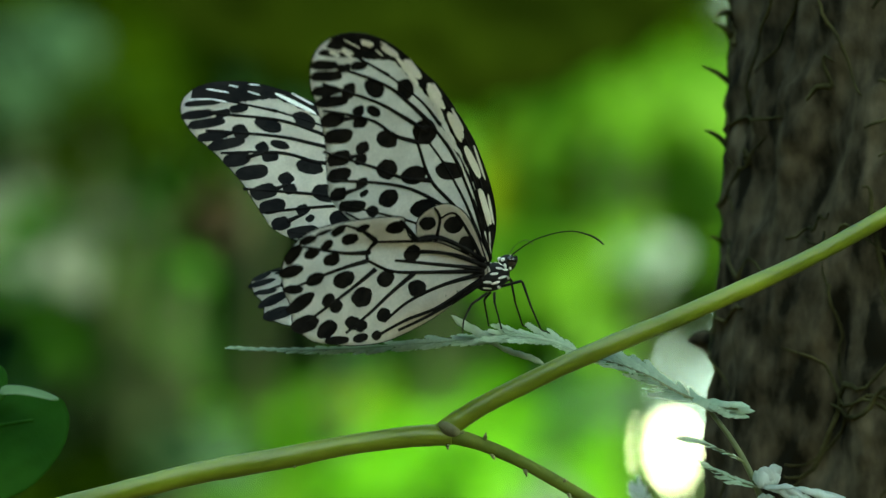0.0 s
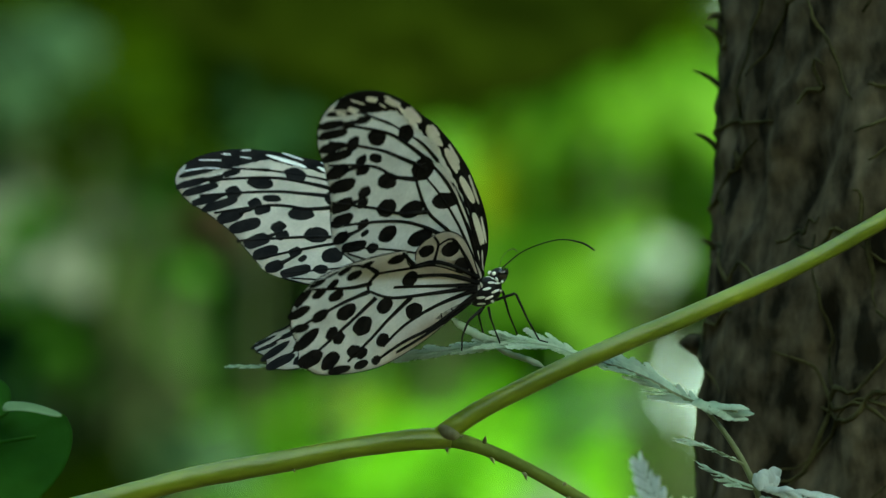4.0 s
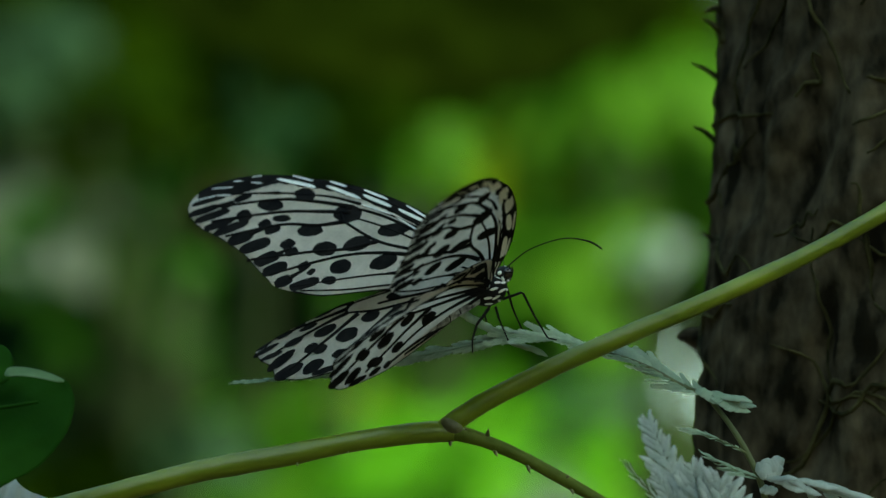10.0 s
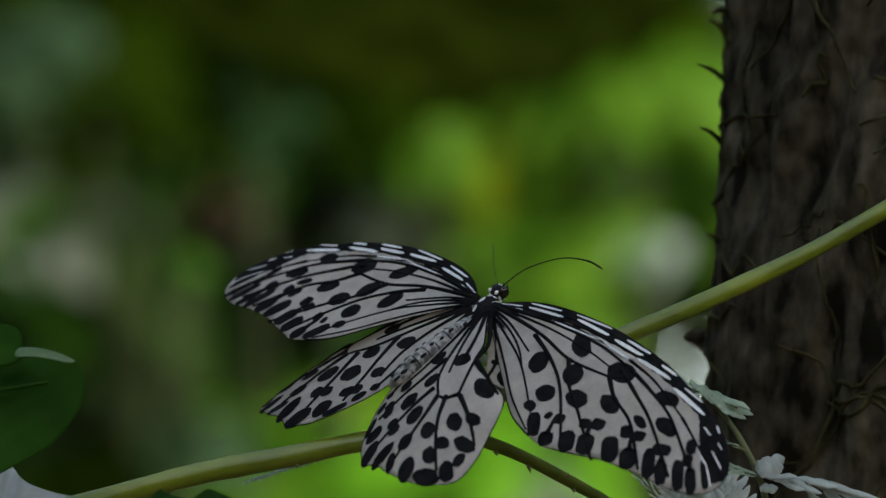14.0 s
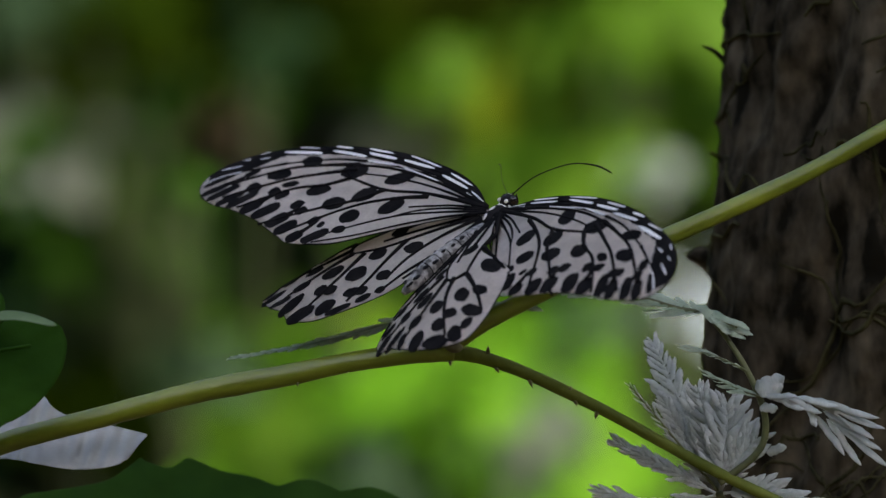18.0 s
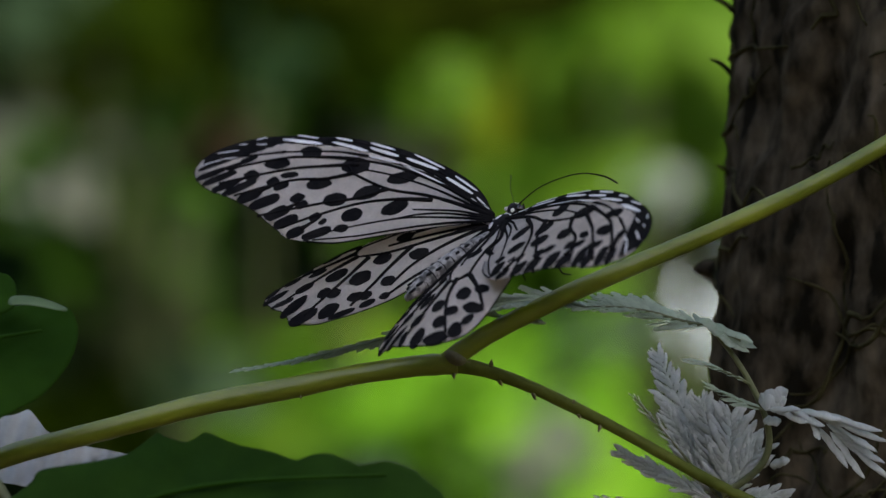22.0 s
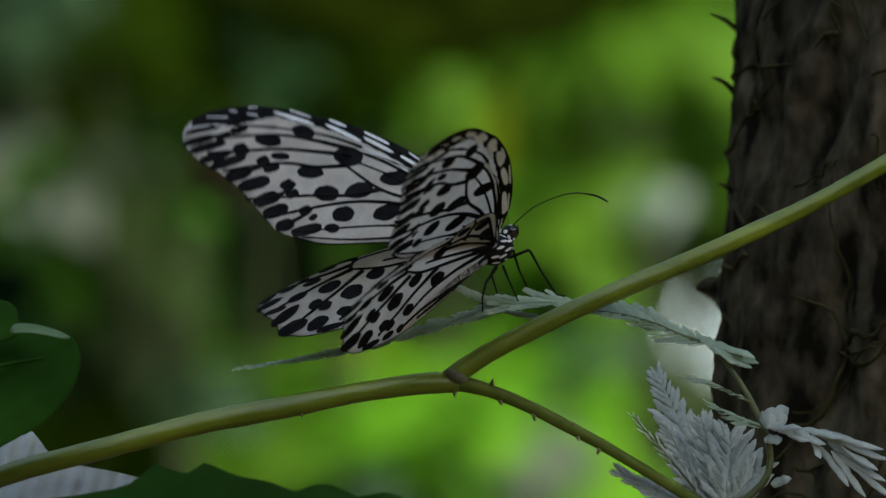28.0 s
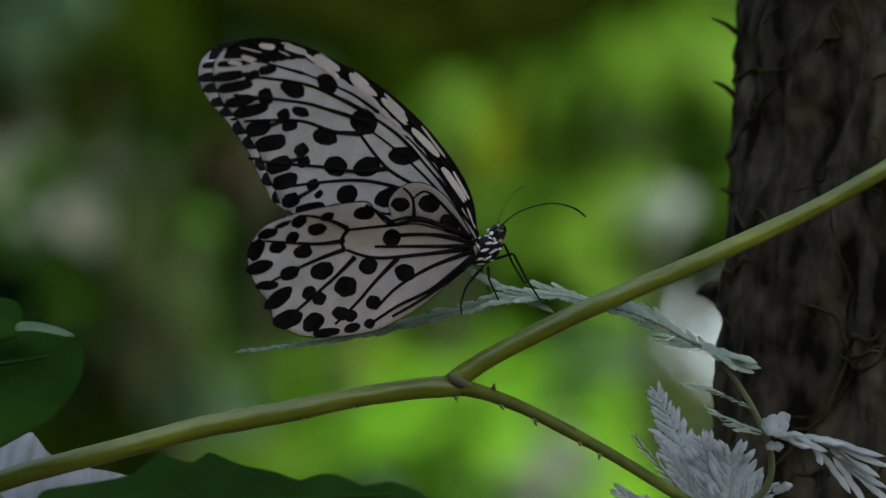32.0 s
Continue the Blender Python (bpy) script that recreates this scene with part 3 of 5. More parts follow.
pts = along([(790, 769, 0.0), (850, 784, 0.0), (920, 812, 0.0), (1000, 853, 0.0), (1080, 897, 0.0), (1170, 952, 0.0), (1265, 1008, 0.0), (1420, 1090, 0.0)])
twig = part("twig", tube(bmesh.new(), pts, taper([0.0016, 0.0012, 0.0011, 0.0011, 0.0010, 0.0010, 0.0010, 0.0010], len(pts)), 16, 0.06, 3), TWIG_OLIVE, vine, "thinner olive green twig")
bm = bmesh.new()
ball(bm, at(795, 760, -0.0005), (0.0022, 0.0020, 0.0014), turn=Matrix.Rotation(radians(25), 4, "Y"))
part("node", bm, NODE, vine, "brownish scarred joint")
for x, y, dx, dy in ((520, 816, 2, 15), (610, 800, 1, 8), (858, 776, 2, -12), (792, 785, 1, 12), (872, 802, 5, 10), (931, 826, 4, 14), (1010, 866, 3, 10), (1048, 888, -4, 12), (806, 764, 14, 4), (812, 768, 10, -2), (420, 824, 0, 6), (1000, 848, 4, -7)):
    a, b = at(x, y, -0.0004), at(x + dx, y + dy, -0.0012)
    part("thorn", tube(bmesh.new(), [a, a.lerp(b, 0.6), b], [0.00045, 0.00030, 0.00008], 6), NODE, twig if x > 840 else vine)


# ---- lacy fern fronds ----
fern = thing("fern", "lacy grey-green fern with finely cut fronds", "fern")


def pinna_mesh(length, width, seed, mat, n=8):
    """A finely cut leaflet: a midrib with overlapping jagged lobes down both sides, along +x, in the xy plane."""
    rnd = random.Random(seed)
    bm = bmesh.new()
    for side in (-1, 1):
        for i in range(n):
            t = (i + 0.2 + 0.1 * side) / n
            ll = width * (1 - 0.7 * t) * rnd.uniform(0.8, 1.25)
            w = length / n * rnd.uniform(0.85, 1.15)
            base = Vector((length * t, 0, 0))
            way = Vector((0.84, 0.55 * side, rnd.uniform(-0.18, 0.12))).normalized()
            cross = Vector((-way.y, way.x, 0)) * w * 0.5
            z = Vector((0, 0, 0.00005))
            lo = [base - cross * 0.9, base + way * ll * 0.45 - cross, base + way * ll * 0.62 - cross * 1.15, base + way * ll * 0.68 - cross * 0.6, base + way * ll * 1.02 - cross * 0.35, base + way * ll * 0.9 + cross * 0.1, base + way * ll * 0.98 + cross * 0.5, base + way * ll * 0.55 + cross, base + cross * 0.9]
            a = [bm.verts.new(p + z) for p in lo]
            b = [bm.verts.new(p - z) for p in lo]
            bm.faces.new(a)
            bm.faces.new(list(reversed(b)))
            for j in range(9):
                bm.faces.new((a[j], b[j], b[(j + 1) % 9], a[(j + 1) % 9]))
    tube(bm, [Vector((length * t, 0, 0)) for t in (0, 0.5, 1.02)], [0.00022, 0.00016, 0.00005], 5)
    return mesh_of("pinna", bm, mat, False)


def lobed_mesh(length, width, seed, mat, lobes=5, tip=0.5):
    """A slim leaflet with a rounded tip and blunt lobes along both edges, along +x, in the xy plane."""
    bm = bmesh.new()
    n = 30
    rows = []
    for i in range(n + 1):
        t = i / n
        body = min(1.0, (t / 0.18) ** 0.7 if t < 0.18 else 1.0) * (1 - (max(0.0, t - tip) / (1 - tip)) ** 3) + 0.03
        row = []
        for side in (-1, 1):
            cut = 0.70 + 0.30 * abs(math.sin(math.pi * (lobes * t + 0.25 * side + 0.15 * seed))) ** 0.6
            row.append(side * width * body * (cut + 0.12 * noise.noise(Vector((t * 9, side * 2.0, seed)))))
        rows.append([[bm.verts.new((length * t, y, 0.05 * abs(y) + 0.08 * length * noise.noise(Vector((t * 2, seed, 0))) + z)) for y in (row[0], 0.0, row[1])] for z in (0.00006, -0.00006)])
    for a, b in zip(rows, rows[1:]):
        for j in range(2):
            bm.faces.new((a[0][j], b[0][j], b[0][j + 1], a[0][j + 1]))
            bm.faces.new((a[1][j], a[1][j + 1], b[1][j + 1], b[1][j]))
        for j in (0, 2):
            q = (a[0][j], a[1][j], b[1][j], b[0][j])
            bm.faces.new(q if j == 0 else tuple(reversed(q)))
    return mesh_of("pinna", bm, mat)


SOFT_PINNAE = [pinna_mesh(0.0095, 0.0024, s, FERN_SOFT, 10) for s in range(4)]
LOBED = [lobed_mesh(0.0095, 0.00095, s, FERN, 3, 0.6) for s in range(4)]
FINGERS = [lobed_mesh(0.0095, 0.00052, s, FERN, 5, 0.7) for s in range(4)]
SOFT_FINGERS = [lobed_mesh(0.0095, 0.00075, s, FERN_SOFT, 5, 0.6) for s in range(4)]
GREEN_PINNAE = [pinna_mesh(0.0095, 0.0026, s, FERN_GREEN) for s in range(4)]


def frond(keys, facing, length, count, seed, spread=58, stalk=0.0004, start=0.1, owner=None, leaflets=None, thin=0.0):
    """A frond: its stalk along the keys, and leaflets on both sides in the plane that looks along facing."""
    rnd = random.Random(seed)
    pts = along(keys, 8)
    holder = part("frond", tube(bmesh.new(), pts, taper([stalk, stalk * 0.4], len(pts)), 7), FERN if leaflets is LOBED else FERN_GREEN if leaflets is GREEN_PINNAE else FERN_STALK, owner or fern)
    facing = Vector(facing).normalized()
    for i in range(count):
        for side in (-1, 1):
            t = start + (1 - start) * (i + 0.25 * side + 0.3) / count
            f = min(t, 0.999) * (len(pts) - 1)
            p = pts[int(f)].lerp(pts[int(f) + 1], f - int(f))
            way = (pts[min(int(f) + 1, len(pts) - 1)] - pts[max(int(f) - 1, 0)]).normalized()
            flat = facing.cross(way).normalized()
            a = radians(spread + rnd.uniform(-9, 9)) * (1 - 0.45 * t)
            x = (way * math.cos(a) + flat * side * math.sin(a)).normalized()
            z = (facing + flat * rnd.uniform(-0.25, 0.25) + way * rnd.uniform(-0.25, 0.25)).normalized()
            y = z.cross(x).normalized()
            z = x.cross(y)
            s = length / 0.0095 * (1 - thin * t) * (math.sin(math.pi * (0.12 + 0.8 * t)) ** 0.7) * rnd.uniform(0.72, 1.15)
            ob = new("pinna", leaflets[rnd.randrange(4)])
            ob.parent = holder
            ob.matrix_basis = Matrix((x, y, z)).transposed().to_4x4()
            ob.matrix_basis = Matrix.Translation(p) @ ob.matrix_basis @ Matrix.Diagonal((s, s, s, 1))
    return holder


def finger(owner, a, b, facing, meshes, pick, wide=1.0):
    """One slim leaflet from a to b, each (across, down, depth)."""
    p, q = at(*a), at(*b)
    x = (q - p).normalized()
    y = Vector(facing).cross(x).normalized()
    z = x.cross(y)
    ob = new("pinna", meshes[pick % 4])
    ob.parent = owner
    k = (q - p).length / 0.0095
    ob.matrix_basis = Matrix.Translation(p) @ Matrix((x, y, z)).transposed().to_4x4() @ Matrix.Diagonal((k, wide, 1, 1))


JOINT, BEND = at(1040, 625, 0.002), at(1245, 702, 0.004)
FLAT = (0.05, -0.42, 0.90)
FRONT = (0.1, -0.84, 0.55)
stalk_pts = along([(1268, 1004, 0.0), (1330, 957, 0.0), (1350, 917, 0.0), (1345, 867, 0.0), (1318, 805, 0.001), (1285, 752, 0.002), (1245, 702, 0.004)], 8)
part("stalk", tube(bmesh.new(), stalk_pts, taper([0.0007, 0.0006, 0.0004], len(stalk_pts)), 9), FERN_STALK, fern, "olive green fern stalk")
mid_frond = frond([(1245, 702, 0.004), (1200, 684, 0.006), (1150, 656, 0.006), (1095, 634, 0.004), (1030, 618, 0.002)], FLAT, 0.0078, 14, 21, 44, start=0.02, leaflets=SOFT_PINNAE)
for i, (a, b, w) in enumerate((((888, 604, 0.002), (798, 546, 0.002), 1.1), ((965, 634, 0.003), (876, 598, 0.002), 0.8))):
    finger(mid_frond, a, b, (0.05, -0.9, 0.4), SOFT_FINGERS, i, w)
left_frond = frond([(1040, 622, 0.002), (980, 594, 0.002), (900, 584, 0.0), (800, 592, 0.006), (650, 604, 0.014), (520, 608, 0.02), (405, 603, 0.026)], (0.05, -0.62, 0.78), 0.0074, 34, 31, 22, start=0.02, leaflets=GREEN_PINNAE, thin=0.5)
end_frond = part("frond", tube(bmesh.new(), along([(1245, 702, 0.004), (1280, 708, 0.002), (1305, 712, 0.0)], 4), 0.0002, 6), FERN_STALK, fern)
for i, (a, b, w) in enumerate((((1240, 700, 0.004), (1336, 716, 0.0), 1.3), ((1245, 704, 0.003), (1326, 727, 0.0), 1.2), ((1250, 700, 0.003), (1328, 709, 0.0), 1.0), ((1255, 708, 0.002), (1300, 726, 0.0), 1.0), ((1225, 696, 0.004), (1275, 712, 0.001), 1.4))):
    finger(end_frond, a, b, (0.05, -0.75, 0.65), SOFT_FINGERS, i, w)
frond([(1322, 808, 0.001), (1262, 780, -0.002), (1205, 764, -0.004)], FLAT, 0.0042, 9, 23, 26, leaflets=SOFT_FINGERS, stalk=0.0003)
frond([(1345, 853, 0.0), (1300, 838, -0.002), (1252, 814, -0.005)], FLAT, 0.0056, 9, 24, 30, leaflets=SOFT_FINGERS, stalk=0.0003)
for i, (a, b, w) in enumerate((((1332, 838, -0.001), (1384, 816, -0.003), 2.0), ((1335, 842, -0.002), (1382, 832, -0.003), 2.0), ((1352, 950, -0.001), (1388, 940, -0.003), 1.3), ((1340, 870, -0.001), (1372, 872, -0.003), 1.3))):
    finger(fern, a, b, (0.1, -0.9, 0.4), LOBED, i, 0.75 * w)
right_frond = part("frond", tube(bmesh.new(), along([(1345, 850, 0.0), (1410, 854, -0.002), (1470, 880, -0.004), (1500, 905, -0.005)], 6), 0.0003, 6), FERN, fern)
for i, (a, b) in enumerate((((1425, 855), (1552, 889)), ((1440, 864), (1562, 908)), ((1452, 876), (1542, 926)), ((1462, 888), (1556, 946)), ((1466, 894), (1570, 976)), ((1458, 890), (1520, 973)), ((1440, 884), (1490, 955)), ((1400, 852), (1480, 868)), ((1380, 850), (1450, 880)), ((1360, 852), (1420, 874)), ((1350, 850), (1408, 852)), ((1425, 862), (1440, 905)))):
    finger(right_frond, (*a, -0.003), (*b, -0.006), (0.1, -0.8, 0.5), LOBED, i, 0.72)
spray = thing("fern_spray", "fan of silvery finely cut fern leaves", "fern")
pts = along([(1262, 1006, 0.004), (1290, 1090, 0.006), (1300, 1400, 0.01), (1300, 2400, 0.012), (1300, 5000, 0.015), (1300, 8000, 0.018), (1300, 11200, 0.02)], 6)
part("stalk", tube(bmesh.new(), pts, 0.0008, 8), FERN_STALK, spray)
frond([(1264, 1004, 0.004), (1236, 940, 0.008), (1196, 850, 0.014), (1148, 742, 0.022)], FRONT, 0.0094, 24, 40, 42, owner=spray, leaflets=LOBED, stalk=0.0004, thin=0.25)
frond([(1266, 1000, 0.002), (1275, 930, 0.004), (1278, 850, 0.008)], FRONT, 0.0080, 17, 41, 46, owner=spray, leaflets=LOBED, stalk=0.0003)
frond([(1266, 1002, 0.003), (1252, 920, 0.006), (1226, 830, 0.010)], FRONT, 0.0082, 20, 48, 40, owner=spray, leaflets=LOBED, stalk=0.0003, thin=0.2)
frond([(1264, 1004, 0.004), (1216, 930, 0.007), (1166, 846, 0.011)], FRONT, 0.0066, 20, 49, 34, owner=spray, leaflets=LOBED, stalk=0.0003, thin=0.2)
frond([(1268, 1000, 0.002), (1296, 950, 0.003), (1330, 912, 0.004)], FRONT, 0.0062, 13, 50, 40, owner=spray, leaflets=LOBED, stalk=0.0003)
frond([(1262, 1004, 0.003), (1180, 905, 0.006), (1106, 818, 0.008)], FRONT, 0.0034, 12, 42, 20, owner=spray, leaflets=FINGERS, stalk=0.0003)
frond([(1258, 1008, 0.001), (1160, 958, 0.002), (1084, 918, 0.003)], FRONT, 0.0050, 20, 43, 24, owner=spray, leaflets=LOBED, stalk=0.0003)
frond([(1258, 1012, 0.0), (1150, 1030, 0.001), (1052, 1004, 0.002)], FRONT, 0.0054, 20, 44, 26, owner=spray, leaflets=LOBED, stalk=0.0003)
frond([(1240, 1020, 0.0), (1170, 1060, 0.001), (1100, 1080, 0.002)], FRONT, 0.0060, 16, 45, 34, owner=spray, leaflets=LOBED, stalk=0.0003)
frond([(1272, 1008, 0.001), (1350, 1006, 0.002), (1460, 1050, 0.004)], FRONT, 0.0062, 20, 46, 36, owner=spray, leaflets=LOBED, stalk=0.0003)
frond([(1290, 1090, 0.004), (1400, 1090, 0.006), (1540, 1100, 0.008)], FRONT, 0.0080, 18, 47, 40, owner=spray, leaflets=LOBED, stalk=0.0003)


# ---- broad leaves round the stem ----
def leaf_stalk(owner, start, lean):
    """A petiole from the blade's hidden end down to the ground."""
    c = owner.location
    pts = spline([Vector(start), Vector(start) + Vector((lean, 0.01, -0.02)), Vector((lean * 2, 0.02, -0.4)), Vector((lean * 2, 0.03, -1.05 - c.z))], 5)
    part("petiole", tube(bmesh.new(), pts, 0.0011, 7), FERN_STALK, owner)


def midrib(owner, ends, centre, depth):
    c = at(*centre, depth)
    pts = [at(x, y, depth - 0.0008) - c for x, y in ends]
    part("midrib", tube(bmesh.new(), spline(pts, 5), taper([0.0006, 0.0003], 5 * (len(pts) - 1) + 1), 7), LEAF_MID, owner)


SIDE_C, PALE_C, LOW_C = (-60, 800), (20, 912), (340, 1050)
side_leaf = thing("broad_leaf", "dark green broad leaf with a pale folded rim", "leaf", place=at(*SIDE_C, -0.02))
part("blade", leaf_sheet([(0, 703), (40, 696), (80, 702), (104, 707), (116, 725), (121, 752), (112, 792), (92, 825), (60, 859), (20, 882), (-60, 917), (-180, 917), (-260, 837), (-250, 737), (-120, 702)], SIDE_C, -0.02, (0.25, -0.5), ((1.1, 34, 1.0)), 0.3, 3), LEAF_MID, side_leaf)
part("rim_fold", leaf_sheet([(2, 699), (6, 685), (30, 683), (60, 688), (88, 697), (106, 707), (96, 710), (60, 703), (30, 699)], (50, 693), -0.0235, (0.1, -1.2), None, 0.15, 5, 5), LEAF_FOLD, side_leaf, "pale folded rim of the leaf").location = at(50, 693, -0.0235) - at(*SIDE_C, -0.02)
part("lobe", leaf_sheet([(-40, 647), (-8, 644), (10, 659), (14, 682), (8, 707), (-30, 713)], (-14, 680), -0.019, (0.6, -0.6), None, 0.2, 6, 6), LEAF_MID, side_leaf).location = at(-14, 680, -0.019) - at(*SIDE_C, -0.02)
midrib(side_leaf, [(-240, 790), (-100, 770), (60, 745)], SIDE_C, -0.021)
leaf_stalk(side_leaf, at(-250, 800, -0.02) - at(*SIDE_C, -0.02), -0.02)
pale_leaf = thing("ribbed_leaf", "pale silvery ribbed leaf under the stem", "leaf", place=at(*PALE_C, 0.012))
part("blade", leaf_sheet([(-200, 847), (-60, 859), (0, 853), (30, 850), (56, 842), (75, 862), (98, 885), (150, 903), (200, 912), (250, 924), (256, 926), (257, 927), (254, 931), (240, 947), (222, 969), (190, 982), (130, 986), (60, 975), (0, 967), (-120, 977), (-220, 937)], PALE_C, 0.012, (0.15, -0.9), ((0.25, 30, 5.0)), 0.25, 7, 40), LEAF_PALE, pale_leaf)
leaf_stalk(pale_leaf, at(-200, 905, 0.012) - at(*PALE_C, 0.012), -0.02)
low_leaf = thing("lower_leaf", "large dark green leaf with a wavy rim", "leaf", place=at(*LOW_C, -0.05))
part("blade", leaf_sheet([(-60, 1107), (20, 1042), (45, 1013), (100, 1003), (150, 995), (200, 983), (235, 959), (252, 947), (262, 953), (300, 963), (320, 955), (337, 946), (365, 956), (400, 969), (450, 979), (500, 995), (530, 985), (560, 985), (600, 1000), (625, 1011), (645, 1000), (662, 997), (700, 1009), (725, 1027), (760, 1077), (640, 1157), (300, 1187), (60, 1157)], LOW_C, -0.05, (0.0, -0.7), ((0.5, 70, 2.0)), 0.35, 9), LEAF_DARK, low_leaf)
midrib(low_leaf, [(60, 1120), (330, 1040), (660, 1020)], LOW_C, -0.052)
leaf_stalk(low_leaf, at(40, 1130, -0.05) - at(*LOW_C, -0.05), -0.02)


# ---- the butterfly ----
butterfly = thing("butterfly", "white butterfly with black spots, veins and wing borders", "butterfly")


def sheet(outline, centre, camber, lift, half, rings=9):
    """A thin cambered sheet within the outline (millimetres)."""
    bm = bmesh.new()
    n = len(outline)
    tops = []
    for layer in (1, -1):
        grid = []
        for k in range(rings):
            f = 1 - k / rings
            grid.append([bm.verts.new(lay(centre[0] + (p.x - centre[0]) * f, centre[1] + (p.y - centre[1]) * f, camber, lift + layer * half)) for p in outline])
        mid = bm.verts.new(lay(centre[0], centre[1], camber, lift + layer * half))
        for a, b in zip(grid, grid[1:]):
            for i in range(n):
                q = (a[i], a[(i + 1) % n], b[(i + 1) % n], b[i])
                bm.faces.new(q if layer > 0 else tuple(reversed(q)))
        for i in range(n):
            q = (grid[-1][i], grid[-1][(i + 1) % n], mid)
            bm.faces.new(q if layer > 0 else tuple(reversed(q)))
        tops.append(grid[0])
    for i in range(n):
        bm.faces.new((tops[0][i], tops[1][i], tops[1][(i + 1) % n], tops[0][(i + 1) % n]))
    bmesh.ops.recalc_face_normals(bm, faces=bm.faces)
    return bm


def lay(u, v, form, n=0.0):
    """A point of the left wing in metres: u forward, v outward (millimetres), n above the curved membrane."""
    camber, bend, curl = form
    lead = max(0.0, 0.729 * u + 0.685 * (v - 1.5) + 2.0) / 10 if bend else 0.0
    n -= curl * lead * lead * min(1.0, max(0.0, (v - 4.0) / 8))
    d = max(0.0, u * 0.354 + v * 0.935 - 3.0) / 60
    fall = d * d if d < 0.3 else 0.09 + 0.6 * (d - 0.3)
    return Vector((u, v, n - camber * (u * u + v * v) / 60 - 60 * bend * fall)) * MM


def dots(bm, rows, camber, lift, half=0.075, rough=0.14, seed=0, blunt=1.0, faces=(1, -1)):
    """Rounded spots lying on both faces of a wing: u, v, half length, half width, angle."""
    for i, (u, v, a, b, ang) in enumerate(rows):
        c, s = math.cos(radians(ang)), math.sin(radians(ang))
        for layer in faces:
            mid = bm.verts.new(lay(u, v, camber, lift + layer * half))
            rings = []
            for f in (0.5, 1.0):
                ring = []
                for k in range(20):
                    w = 2 * math.pi * k / 20
                    q = f * (1 + rough * noise.noise(Vector((math.cos(w) * 1.7, math.sin(w) * 1.7, i * 3.3 + seed))))
                    x, y = (r * q * math.copysign(abs(e) ** blunt, e) for r, e in ((a, math.cos(w)), (b, math.sin(w))))
                    ring.append(bm.verts.new(lay(u + x * c - y * s, v + x * s + y * c, camber, lift + layer * half)))
                rings.append(ring)
            for k in range(20):
                n = (k + 1) % 20
                for q in ((mid, rings[0][k], rings[0][n]), (rings[0][k], rings[1][k], rings[1][n], rings[0][n])):
                    bm.faces.new(q if layer > 0 else tuple(reversed(q)))
    return bm


def veins(bm, lines, camber, lift, r=0.32):
    for keys in lines:
        path = spline([(u, v, 0) for u, v in keys], 7)
        pts = [lay(p.x, p.y, camber, lift) for p in path]
        tube(bm, pts, [k * MM for k in taper([r * 1.7, r * 1.15, r, r * 0.85], len(pts))], 6)
    return bm


def band(bm, outer, inner, camber, lift, half):
    """A flat strip between two lines, on both faces of a wing."""
    for layer in (1, -1):
        a = [bm.verts.new(lay(p.x, p.y, camber, lift + layer * half)) for p in outer]
        b = [bm.verts.new(lay(p.x, p.y, camber, lift + layer * half)) for p in inner]
        for i in range(len(a) - 1):
            q = (a[i], a[i + 1], b[i + 1], b[i])
            bm.faces.new(q if layer > 0 else tuple(reversed(q)))
    return bm


FORE_G, HIND_G, FRONT_G, HIND_LIFT = (0.105, 0.0, 0.0), (0.207, 0.97, 2.5), (0.16, 0.45, 0.4), -0.35
COSTA = [(0.6, 0.5), (2.4, 4.4), (4.1, 8.7), (4.8, 14.7), (4.5, 22.0), (3.6, 28.8), (2.0, 35.2), (0.1, 41.3), (-2.3, 46.4), (-4.8, 51.7), (-8.1, 57.0), (-11.6, 60.4), (-14.3, 62.1), (-17.2, 62.8)]
BAND_INNER = [(0.3, 0.5), (1.4, 4.4), (1.9, 8.7), (2.0, 14.7), (1.5, 22.0), (0.6, 28.8), (-0.7, 35.2), (-2.7, 41.4), (-4.9, 46.4), (-7.0, 51.2), (-9.4, 53.0), (-13.0, 55.5), (-15.7, 57.6), (-18.8, 61.2)]
OUTER = [(-20.2, 62.0), (-22.2, 59.0), (-23.0, 54.2), (-22.6, 49.8), (-22.6, 45.6), (-22.7, 41.2), (-23.4, 37.3), (-24.0, 33.4), (-24.4, 29.9)]
INNER = [(-23.2, 25.9), (-21.1, 21.6), (-18.8, 18.8), (-15.5, 15.7), (-11.6, 12.0), (-6.9, 7.6), (-2.45, 3.0), (-0.6, 0.35)]
FORE_SPOTS = [(-1.9, 23.3, 3.1, 1.7, 137), (-4.4, 33.6, 2.9, 2.2, 101), (-6.1, 44.4, 2.4, 1.5, 98), (-11.2, 56.3, 2.1, 1.5, 102), (-8.1, 18.2, 2.6, 1.9, 161), (-8.3, 25.8, 2.6, 1.9, 150), (-11.5, 35.8, 2.6, 1.6, 123), (-12.9, 29.6, 2.3, 1.9, 115), (-13.9, 23.6, 2.1, 1.8, 141), (-11.6, 47.6, 2.6, 1.5, 115), (-12.7, 42.9, 1.9, 0.9, 120)]
FORE_SUB = [(-17.4, 22.6, 1.4, 1.1, 120), (-0.4, 37.2, 1.6, 1.0, 100), (2.0, 27.6, 1.5, 1.2, 100), (3.3, 17.2, 1.2, 1.2, 100)]
